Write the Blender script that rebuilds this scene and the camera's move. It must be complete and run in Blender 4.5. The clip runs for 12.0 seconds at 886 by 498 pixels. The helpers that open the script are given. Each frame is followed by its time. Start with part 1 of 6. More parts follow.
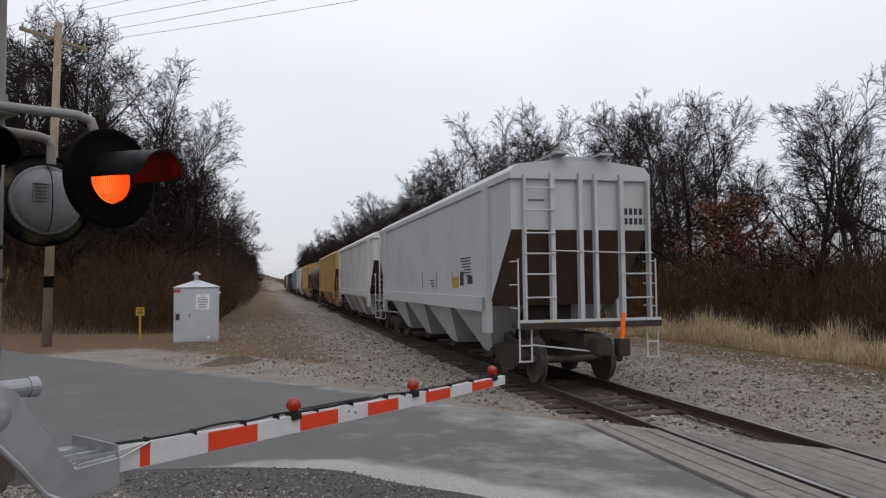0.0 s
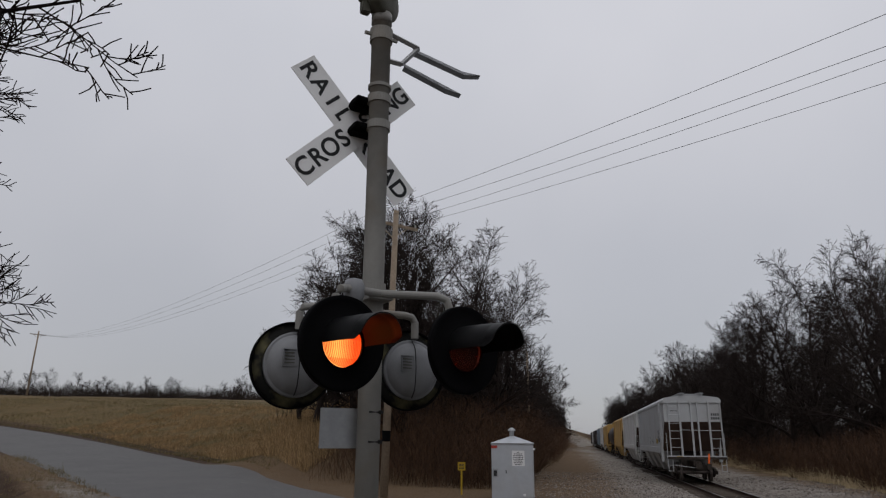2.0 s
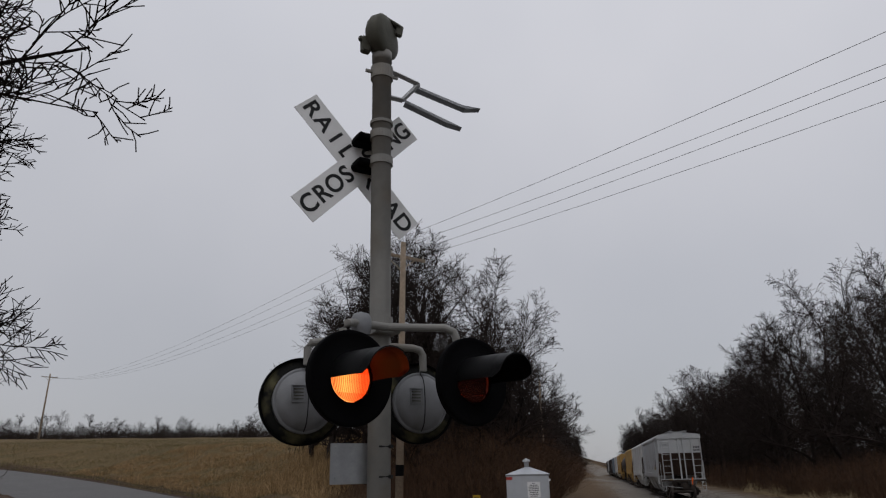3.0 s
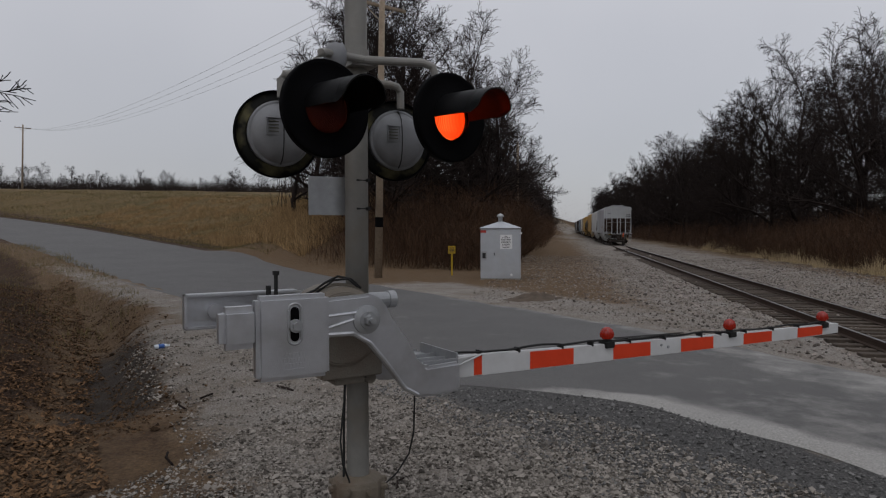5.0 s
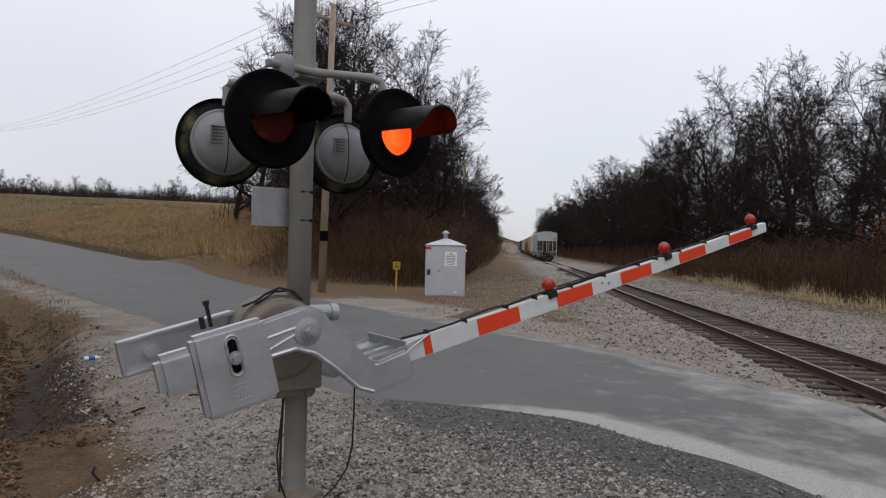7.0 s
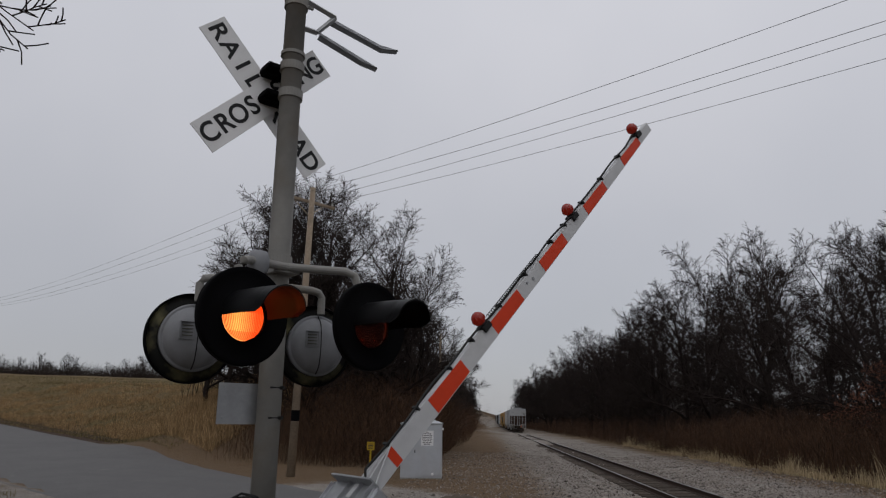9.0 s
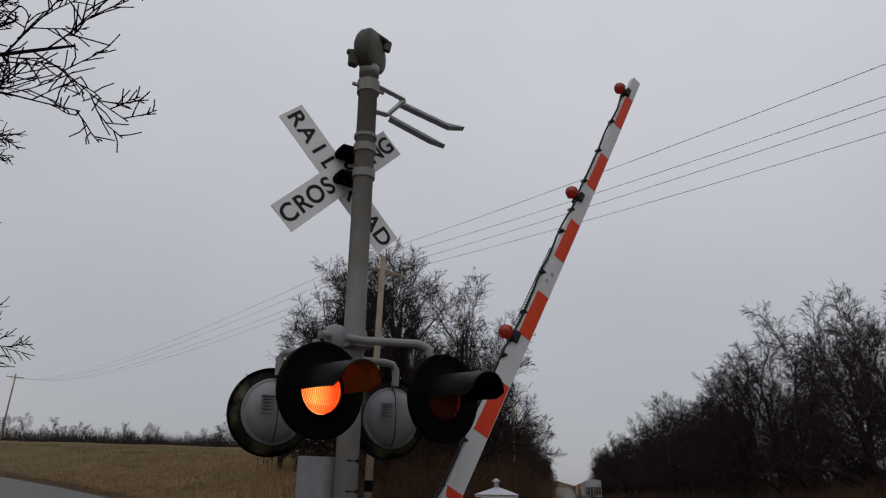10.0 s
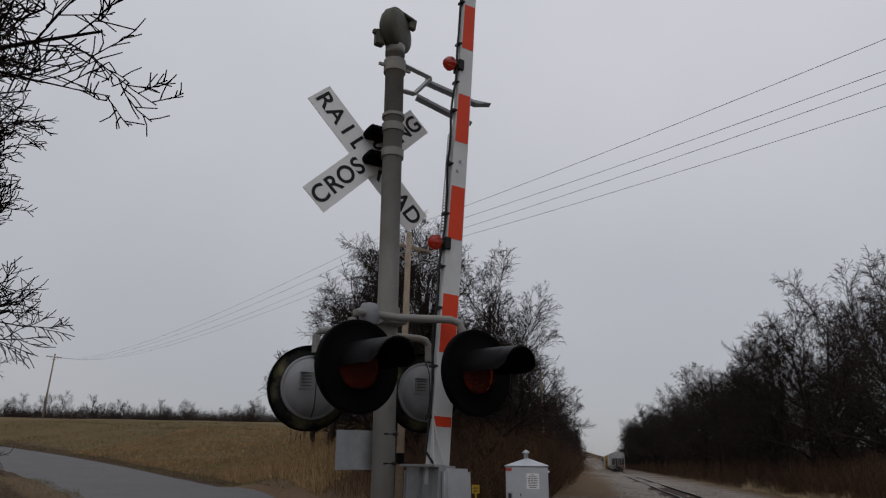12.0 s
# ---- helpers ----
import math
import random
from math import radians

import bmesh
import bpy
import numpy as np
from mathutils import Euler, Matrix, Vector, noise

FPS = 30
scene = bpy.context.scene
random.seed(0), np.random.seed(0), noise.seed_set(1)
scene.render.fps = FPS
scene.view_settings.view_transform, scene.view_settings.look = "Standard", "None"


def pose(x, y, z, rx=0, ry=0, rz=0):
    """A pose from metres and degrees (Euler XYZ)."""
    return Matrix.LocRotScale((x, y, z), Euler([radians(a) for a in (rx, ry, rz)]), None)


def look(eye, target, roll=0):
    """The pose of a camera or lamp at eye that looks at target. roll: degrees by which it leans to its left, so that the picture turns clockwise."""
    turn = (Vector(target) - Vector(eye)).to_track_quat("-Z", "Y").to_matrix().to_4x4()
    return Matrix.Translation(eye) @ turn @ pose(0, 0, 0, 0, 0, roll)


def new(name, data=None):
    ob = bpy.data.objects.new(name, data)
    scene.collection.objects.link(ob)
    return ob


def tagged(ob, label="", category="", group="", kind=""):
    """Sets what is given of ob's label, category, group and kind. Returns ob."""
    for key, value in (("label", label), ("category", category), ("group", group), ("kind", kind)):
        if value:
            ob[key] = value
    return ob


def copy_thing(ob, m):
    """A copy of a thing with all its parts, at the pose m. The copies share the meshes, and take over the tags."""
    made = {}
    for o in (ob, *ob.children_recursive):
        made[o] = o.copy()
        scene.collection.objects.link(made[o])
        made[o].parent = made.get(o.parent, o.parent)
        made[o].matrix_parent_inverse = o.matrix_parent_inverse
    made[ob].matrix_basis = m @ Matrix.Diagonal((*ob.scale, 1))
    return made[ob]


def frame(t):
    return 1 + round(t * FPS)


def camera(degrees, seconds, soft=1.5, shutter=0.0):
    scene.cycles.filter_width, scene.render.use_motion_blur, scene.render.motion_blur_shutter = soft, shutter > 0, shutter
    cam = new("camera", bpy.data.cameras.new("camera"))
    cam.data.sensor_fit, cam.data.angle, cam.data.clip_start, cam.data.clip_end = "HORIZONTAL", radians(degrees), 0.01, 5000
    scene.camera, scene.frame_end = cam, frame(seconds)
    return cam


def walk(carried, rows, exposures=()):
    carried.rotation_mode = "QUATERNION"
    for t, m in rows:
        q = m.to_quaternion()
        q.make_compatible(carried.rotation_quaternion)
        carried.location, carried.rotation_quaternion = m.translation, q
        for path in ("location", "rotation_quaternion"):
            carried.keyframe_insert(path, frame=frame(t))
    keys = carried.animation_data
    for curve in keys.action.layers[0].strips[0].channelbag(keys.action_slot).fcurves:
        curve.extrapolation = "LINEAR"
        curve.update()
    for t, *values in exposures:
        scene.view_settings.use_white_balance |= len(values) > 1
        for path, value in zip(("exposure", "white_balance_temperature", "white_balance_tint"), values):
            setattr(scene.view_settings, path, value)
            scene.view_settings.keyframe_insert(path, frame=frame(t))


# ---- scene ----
cam = camera(65.6, 12.0, soft=1.2)
PATH = [
    (0, (0.13, 0.175, 2.065), (0.156, 2.172, 2.162), -0.6),
    (0.5, (0.034, 0.105, 2.064), (-0.402, 2.05, 2.225), -0.2),
    (1, (-0.022, 0.023, 2.084), (-0.694, 1.881, 2.397), 1.5),
    (1.5, (-0.027, -0.008, 2.112), (-0.792, 1.779, 2.583), 1.3),
    (2, (-0.009, -0.014, 2.119), (-0.798, 1.744, 2.652), 0.3),
    (2.5, (0.015, -0.022, 2.121), (-0.777, 1.709, 2.732), -0.6),
    (2.7, (0.026, -0.042, 2.12), (-0.772, 1.684, 2.74), -1.3),
    (4.5, (0.011, 0.029, 2.052), (-0.839, 1.812, 2.367), -1.0),
    (5, (0.003, 0.038, 1.974), (-0.791, 1.872, 1.914), -0.1),
    (5.5, (0.016, 0.036, 1.942), (-0.698, 1.893, 1.743), 0.5),
    (6, (0.038, 0.026, 1.939), (-0.638, 1.895, 1.718), 0.2),
    (6.5, (0.04, 0.01, 1.948), (-0.614, 1.89, 1.752), 1.0),
    (7, (0.025, 0.013, 1.962), (-0.622, 1.906, 1.952), 1.4),
    (7.5, (0.005, 0.035, 1.966), (-0.619, 1.93, 2.104), 1.0),
    (7.7, (-0.005, 0.051, 1.98), (-0.59, 1.952, 2.192), 1.4),
    (9.3, (0.045, 0.035, 2.101), (-0.546, 1.86, 2.669), 0.2),
    (9.5, (0.055, -0.008, 2.096), (-0.575, 1.782, 2.726), -0.1),
    (10, (0.043, -0.042, 2.116), (-0.698, 1.694, 2.778), 0.8),
    (10.5, (0.045, -0.073, 2.116), (-0.723, 1.667, 2.735), 0.6),
    (11, (0.031, -0.079, 2.115), (-0.752, 1.663, 2.711), 0.2),
    (11.5, (0.032, -0.096, 2.115), (-0.776, 1.63, 2.722), 0.1),
    (12, (0.038, -0.116, 2.113), (-0.778, 1.611, 2.704), 0.3),
]
EXPOSURES = [(0.0, 0.38), (0.5, -0.15), (1.2, -0.36), (2.5, -0.37), (4.5, -0.5), (5.0, -0.3), (5.5, 0.36), (6.0, 0.70), (6.5, 0.74),
             (7.1, 0.27), (7.6, -0.1), (9.4, -0.4), (10.5, -0.47), (12.0, -0.45)]
walk(cam, [(t, look(eye, to, roll)) for t, eye, to, roll in PATH], EXPOSURES)

# ---- sky and light: a closed overcast, no sun to be seen ----
world = bpy.data.worlds.new("overcast")
scene.world = world
world.use_nodes = True
wn, wl = world.node_tree.nodes, world.node_tree.links
wn.clear()
sky = wn.new("ShaderNodeTexSky")
sky.sky_type = "NISHITA"
sky.sun_disc = False
sky.sun_elevation, sky.sun_rotation = radians(35), radians(200)
wtc = wn.new("ShaderNodeTexCoord")
wnz = wn.new("ShaderNodeTexNoise")
wnz.inputs["Scale"].default_value, wnz.inputs["Detail"].default_value = 1.6, 4
wl.new(wtc.outputs["Generated"], wnz.inputs["Vector"])
wramp = wn.new("ShaderNodeValToRGB")
wramp.color_ramp.elements[0].position, wramp.color_ramp.elements[0].color = 0.3, (0.60, 0.61, 0.66, 1)
wramp.color_ramp.elements[1].position, wramp.color_ramp.elements[1].color = 0.7, (0.70, 0.70, 0.745, 1)
wl.new(wnz.outputs["Fac"], wramp.inputs["Fac"])
bg_cloud, bg_sky = wn.new("ShaderNodeBackground"), wn.new("ShaderNodeBackground")
bg_cloud.inputs["Strength"].default_value, bg_sky.inputs["Strength"].default_value = 0.90, 0.012
# an overcast is brightest overhead and dims towards the horizon
wsep, wmap = wn.new("ShaderNodeSeparateXYZ"), wn.new("ShaderNodeMapRange")
wl.new(wtc.outputs["Generated"], wsep.inputs[0])
wl.new(wsep.outputs["Z"], wmap.inputs["Value"])
wmap.inputs["From Max"].default_value = 0.8
wmap.inputs["To Min"].default_value, wmap.inputs["To Max"].default_value = 0.78, 1.5
wmul = wn.new("ShaderNodeMix")
wmul.data_type, wmul.blend_type = "RGBA", "MULTIPLY"
wmul.inputs["Factor"].default_value = 1.0
wl.new(wramp.outputs["Color"], wmul.inputs["A"])
wl.new(wmap.outputs["Result"], wmul.inputs["B"])
wl.new(wmul.outputs["Result"], bg_cloud.inputs["Color"])
wl.new(sky.outputs["Color"], bg_sky.inputs["Color"])
wadd, wout = wn.new("ShaderNodeAddShader"), wn.new("ShaderNodeOutputWorld")
wl.new(bg_cloud.outputs[0], wadd.inputs[0])
wl.new(bg_sky.outputs[0], wadd.inputs[1])
wl.new(wadd.outputs[0], wout.inputs["Surface"])
sun = new("sun", bpy.data.lights.new("sun", "SUN"))
sun.data.energy, sun.data.angle, sun.data.color = 0.6, radians(40), (1.0, 0.97, 0.93)
sun.matrix_basis = look((0, 0, 50), (-12, 30, 0))

# ---- plan: the road and the railway ----
ROAD, RAIL = radians(54.0), radians(13.545)
dR, nR = Vector((-math.sin(ROAD), math.cos(ROAD))), Vector((math.cos(ROAD), math.sin(ROAD)))
dT, nT = Vector((-math.sin(RAIL), math.cos(RAIL))), Vector((math.cos(RAIL), math.sin(RAIL)))
TRACK_L, RAIL_Z = 6.533, -0.10          # centre line of the track, height of the rail heads
R0, R1 = 4.15, 10.2                     # the two edges of the road


def step(a, b, v):
    k = min(1.0, max(0.0, (v - a) / (b - a)))
    return k * k * (3 - 2 * k)


def road_xy(s, n):
    p = dR * s + nR * n
    return p.x, p.y


def track_xy(s, l):
    p = dT * s + nT * l
    return p.x, p.y


def road_shift(s):
    return -0.004 * max(0.0, min(s, 95) - 22) ** 2 - 0.584 * max(0.0, min(s, 210) - 95)


def near_edge(s):
    """The road's ditch-side edge: it widens towards the bend."""
    return R0 - 2.5 * step(12, 37, s)


def road_rise(s):
    if s < 60:
        return 0.00075 * max(0.0, s - 12) ** 2
    return 1.728 + 0.072 * (min(s, 110) - 60) + 0.045 * max(0.0, min(s, 230) - 110)


def ditch_line(s):
    """Where the bottom of the roadside ditch runs, across the road."""
    return 0.55 + 0.09 * (min(s, 17) - 9) - 2.4 * step(20, 38, s)


def height(x, y, fine=True):
    """The ground's height at a place of the plan."""
    s, n = x * dR.x + y * dR.y, x * nR.x + y * nR.y
    l, ts = x * nT.x + y * nT.y, x * dT.x + y * dT.y
    m = n - road_shift(s)
    d = abs(l - TRACK_L)
    e0 = near_edge(s)
    on_road = step(e0 - 1.2, e0 - 0.1, m) * (1 - step(R1 + 0.1, R1 + 1.2, m))
    base = road_rise(s) * (1 - step(-17, -4, l))
    near_track = 1 - step(1.6, 5.0, d)
    z = base + near_track * (-0.135 * on_road + (1 - on_road) * -0.27) - (1 - on_road) * 0.06 * (1 - step(1.2, 1.7, d))
    if l > TRACK_L:
        z += (-0.12 * (1 - on_road) - 0.1 * on_road) * step(1.6, 5.0, d)
        z += 1.3 * step(16, 40, l) + 0.02 * max(0.0, l - 40)
    bank = step(R1 + 0.6, R1 + 17, m) * step(16, 42, s) * (1 - step(-19, -9, l))
    z += (2.9 - 1.0 * step(55, 95, s)) * bank + 0.012 * max(0.0, m - 28) * step(30, 60, s) * (1 - step(-30, -14, l))
    if l < -1:
        z += 1.2 * step(1, 12, -l) * step(30, 42, ts) * (1 - step(15, 21, -l))
    mid = ditch_line(s)
    across = m - mid
    ditch = math.exp(-(across / (0.62 if across > 0 else 1.5)) ** 2) * step(7.5, 11.0, s)
    z -= (0.75 - 0.40 * step(17, 30, s)) * ditch
    z -= 0.12 * (1 - step(0.8, 3.7, m)) * (1 - step(7, 11, s)) * (1 - step(4, 7, l))
    z += 0.55 * step(0.5, -5, m) * step(6, 13, s) if m < 0.5 else 0
    z -= 0.06 * (1 - step(0.5, 1.0, math.hypot(x + 2.265, y - 3.88)))
    if fine:
        rough = 1 - on_road
        z += rough * (0.035 * noise.noise((x * 0.8, y * 0.8, 0)) + 0.018 * noise.noise((x * 3.1, y * 3.1, 4)))
        z += rough * 0.10 * step(6, 10, s) * (1 - step(2.0, 3.6, m)) * (noise.noise((x * 1.9, y * 1.9, 7)) + 0.6 * noise.noise((x * 4.6, y * 4.6, 1)))
        z += rough * step(24, 60, s) * 0.25 * noise.noise((x * 0.12, y * 0.12, 9))
    return z


# ---- materials ----
def rgb(c):
    return (*c, 1)


def mat(name, base, rough=0.7, metal=0.0, vary=0.0, scale=8.0, second=None, bump=0.0, bump_scale=60.0, per_object=0.0,
        dirt=None, dirt_scale=2.0, dirt_amount=0.5, coat=0.0, spec=0.18):
    """Base colour with grain at two scales, an optional second colour, stains and fine relief."""
    m = bpy.data.materials.new(name)
    m.use_nodes = True
    n, k = m.node_tree.nodes, m.node_tree.links
    p = n["Principled BSDF"]
    p.inputs["Roughness"].default_value, p.inputs["Metallic"].default_value = rough, metal
    p.inputs["Coat Weight"].default_value = coat
    p.inputs["Specular IOR Level"].default_value = 0.5 if metal > 0.3 else spec
    tc = n.new("ShaderNodeTexCoord")
    colour = n.new("ShaderNodeMix")
    colour.data_type = "RGBA"
    other = second or tuple(v * (1 - vary) for v in base)
    colour.inputs["A"].default_value, colour.inputs["B"].default_value = rgb(base), rgb(other)
    nz = n.new("ShaderNodeTexNoise")
    nz.inputs["Scale"].default_value, nz.inputs["Detail"].default_value, nz.inputs["Roughness"].default_value = scale, 8, 0.65
    k.new(tc.outputs["Object"], nz.inputs["Vector"])
    ramp = n.new("ShaderNodeMapRange")
    ramp.inputs["From Min"].default_value, ramp.inputs["From Max"].default_value = 0.32, 0.68
    k.new(nz.outputs["Fac"], ramp.inputs["Value"])
    k.new(ramp.outputs["Result"], colour.inputs["Factor"])
    last = colour.outputs["Result"]
    if dirt:
        nz2 = n.new("ShaderNodeTexNoise")
        nz2.inputs["Scale"].default_value, nz2.inputs["Detail"].default_value = dirt_scale, 6
        k.new(tc.outputs["Object"], nz2.inputs["Vector"])
        r2 = n.new("ShaderNodeMapRange")
        r2.inputs["From Min"].default_value, r2.inputs["From Max"].default_value = 0.48, 0.72
        r2.inputs["To Max"].default_value = dirt_amount
        k.new(nz2.outputs["Fac"], r2.inputs["Value"])
        mx = n.new("ShaderNodeMix")
        mx.data_type = "RGBA"
        mx.inputs["B"].default_value = rgb(dirt)
        k.new(r2.outputs["Result"], mx.inputs["Factor"])
        k.new(last, mx.inputs["A"])
        last = mx.outputs["Result"]
    if per_object:
        oi = n.new("ShaderNodeObjectInfo")
        hsv = n.new("ShaderNodeHueSaturation")
        mr = n.new("ShaderNodeMapRange")
        mr.inputs["To Min"].default_value, mr.inputs["To Max"].default_value = 1 - per_object, 1 + per_object
        k.new(oi.outputs["Random"], mr.inputs["Value"])
        k.new(mr.outputs["Result"], hsv.inputs["Value"])
        k.new(last, hsv.inputs["Color"])
        last = hsv.outputs["Color"]
    k.new(last, p.inputs["Base Color"])
    if bump:
        nb = n.new("ShaderNodeTexNoise")
        nb.inputs["Scale"].default_value, nb.inputs["Detail"].default_value = bump_scale, 5
        k.new(tc.outputs["Object"], nb.inputs["Vector"])
        b = n.new("ShaderNodeBump")
        b.inputs["Strength"].default_value, b.inputs["Distance"].default_value = bump, 0.02
        k.new(nb.outputs["Fac"], b.inputs["Height"])
        k.new(b.outputs["Normal"], p.inputs["Normal"])
    return m


def island_mat(name, dark, light, rough=0.85):
    """For many small pieces in one mesh: each piece has its own shade between two colours."""
    m = bpy.data.materials.new(name)
    m.use_nodes = True
    n, k = m.node_tree.nodes, m.node_tree.links
    p = n["Principled BSDF"]
    p.inputs["Roughness"].default_value = rough
    p.inputs["Specular IOR Level"].default_value = 0.1
    g = n.new("ShaderNodeNewGeometry")
    mx = n.new("ShaderNodeMix")
    mx.data_type = "RGBA"
    mx.inputs["A"].default_value, mx.inputs["B"].default_value = rgb(dark), rgb(light)
    k.new(g.outputs["Random Per Island"], mx.inputs["Factor"])
    k.new(mx.outputs["Result"], p.inputs["Base Color"])
    return m


SILVER = mat("aluminium_paint", (0.55, 0.56, 0.585), 0.36, 0.85, 0.14, 7, bump=0.15, bump_scale=180, dirt=(0.30, 0.29, 0.28), dirt_scale=5, dirt_amount=0.45)
MASTGREY = mat("weathered_mast", (0.235, 0.23, 0.215), 0.6, 0.1, 0.22, 5, bump=0.15, bump_scale=120, dirt=(0.20, 0.17, 0.13), dirt_scale=3, dirt_amount=0.7)
MECH = mat("mechanism_paint", (0.19, 0.172, 0.145), 0.6, 0.2, 0.2, 6, bump=0.2, bump_scale=90, dirt=(0.16, 0.12, 0.09), dirt_scale=4, dirt_amount=0.7)
BASEIRON = mat("rusted_cast_base", (0.17, 0.145, 0.115), 0.75, 0.1, 0.25, 9, bump=0.3, bump_scale=80, dirt=(0.13, 0.085, 0.055), dirt_scale=5, dirt_amount=0.7)
BLACK = mat("flat_black", (0.0035, 0.0035, 0.004), 0.75, 0, 0.2, 5, bump=0.05, bump_scale=150, spec=0.03)
HOODBLACK = mat("hood_black", (0.004, 0.004, 0.0045), 0.5, 0, 0.2, 8, spec=0.12)
BELLGREY = mat("bell_housing", (0.20, 0.205, 0.215), 0.5, 0.15, 0.15, 9, bump=0.08, bump_scale=120, dirt=(0.11, 0.11, 0.105), dirt_scale=6, dirt_amount=0.5)
BLADEWHITE = mat("sign_white", (0.72, 0.72, 0.72), 0.5, 0, 0.06, 5, dirt=(0.5, 0.5, 0.48), dirt_scale=4, dirt_amount=0.4)
LETTER = mat("letter_black", (0.015, 0.015, 0.016), 0.55)
ARMWHITE = mat("arm_white", (0.53, 0.535, 0.54), 0.45, 0, 0.1, 6, dirt=(0.42, 0.42, 0.41), dirt_scale=3, dirt_amount=0.5)
ARMRED = mat("arm_red", (0.62, 0.055, 0.02), 0.4, 0, 0.12, 9)
CABLE = mat("cable_black", (0.018, 0.018, 0.018), 0.6)
GALV = mat("galvanised", (0.36, 0.37, 0.38), 0.45, 0.6, 0.2, 12, bump=0.05, bump_scale=60)
CABPAINT = mat("cabinet_aluminium", (0.43, 0.45, 0.48), 0.42, 0.35, 0.10, 3, bump=0.05, bump_scale=20, dirt=(0.38, 0.37, 0.36), dirt_scale=2, dirt_amount=0.4)
POLEWOOD = mat("weathered_pole", (0.31, 0.245, 0.18), 0.85, 0, 0.35, 14, bump=0.4, bump_scale=40, dirt=(0.13, 0.095, 0.07), dirt_scale=1.2, dirt_amount=0.6)
TIE = mat("old_tie", (0.085, 0.068, 0.055), 0.9, 0, 0.4, 9, bump=0.5, bump_scale=50, per_object=0.25)
PLANK = mat("worn_plank", (0.20, 0.187, 0.17), 0.85, 0, 0.3, 7, bump=0.5, bump_scale=45, per_object=0.15, dirt=(0.12, 0.11, 0.1), dirt_scale=3, dirt_amount=0.5)
RAILSIDE = mat("rail_rust", (0.062, 0.041, 0.031), 0.75, 0.2, 0.3, 12, bump=0.1)
RAILTOP = mat("rail_polished", (0.46, 0.46, 0.47), 0.28, 0.9, 0.1, 20)
CARGREY = mat("hopper_grey", (0.42, 0.43, 0.44), 0.5, 0.0, 0.08, 0.8, dirt=(0.30, 0.28, 0.26), dirt_scale=0.7, dirt_amount=0.45)
CARWHITE = mat("hopper_white", (0.56, 0.56, 0.55), 0.5, 0, 0.1, 0.8, dirt=(0.33, 0.31, 0.28), dirt_scale=0.6, dirt_amount=0.5)
CARTAN = mat("car_tan", (0.46, 0.29, 0.10), 0.55, 0, 0.12, 0.8, dirt=(0.24, 0.17, 0.10), dirt_scale=0.6, dirt_amount=0.5)
CARDARK = mat("car_dark", (0.045, 0.040, 0.042), 0.55, 0, 0.2, 0.8, dirt=(0.10, 0.08, 0.07), dirt_scale=0.6, dirt_amount=0.5)
CARBLUE = mat("car_blue_grey", (0.20, 0.25, 0.30), 0.55, 0, 0.1, 0.8, dirt=(0.2, 0.18, 0.16), dirt_scale=0.6, dirt_amount=0.5)
# rusty brown with the shade under the car ends darkened into the colour
CARSHADE = mat("end_slope_rust_shade", (0.10, 0.066, 0.052), 0.8, 0, 0.3, 1.5, dirt=(0.055, 0.04, 0.035), dirt_scale=1.0, dirt_amount=0.6)
TRUCKIRON = mat("truck_iron", (0.05, 0.04, 0.034), 0.8, 0.1, 0.3, 6, bump=0.1)
WHEEL = mat("wheel_steel", (0.12, 0.10, 0.09), 0.5, 0.6, 0.3, 5)
ORANGE = mat("orange_flag", (0.85, 0.16, 0.03), 0.6, 0, 0.1, 5)
YELLOW = mat("sign_yellow", (0.40, 0.26, 0.02), 0.55, 0, 0.15, 10)
DECAL = mat("decal_dark", (0.03, 0.03, 0.032), 0.6)
DECALRED = mat("decal_red", (0.35, 0.05, 0.04), 0.6)
SIGNFACE = mat("notice_white", (0.70, 0.70, 0.70), 0.5, 0, 0.06, 20)
INSUL = mat("insulator", (0.25, 0.24, 0.22), 0.35)
BARK = mat("bark", (0.016, 0.012, 0.011), 0.95, 0, 0.45, 3, second=(0.032, 0.025, 0.022), per_object=0.3, spec=0.05)
TWIG = mat("thicket_bark", (0.020, 0.015, 0.014), 0.95, 0, 0.4, 2, second=(0.040, 0.031, 0.027), spec=0.05)
BRUSH = island_mat("brush", (0.020, 0.013, 0.009), (0.108, 0.060, 0.035))
GRASS = island_mat("dead_grass", (0.12, 0.075, 0.036), (0.47, 0.32, 0.165))
PALEGRASS = island_mat("pale_dry_grass", (0.24, 0.18, 0.10), (0.58, 0.46, 0.29))
GREENGRASS = island_mat("field_grass", (0.060, 0.052, 0.024), (0.235, 0.185, 0.090))
LEAVES = island_mat("leaf_litter", (0.022, 0.013, 0.007), (0.19, 0.108, 0.055))
OAKLEAF = island_mat("oak_leaves", (0.10, 0.035, 0.022), (0.20, 0.085, 0.05))
STONES = island_mat("gravel_stones", (0.045, 0.039, 0.033), (0.34, 0.31, 0.275), 0.9)
BALLAST = island_mat("ballast_stones", (0.045, 0.037, 0.032), (0.34, 0.30, 0.268), 0.9)
DARKSTONES = island_mat("wet_stones", (0.035, 0.035, 0.035), (0.20, 0.195, 0.19), 0.6)


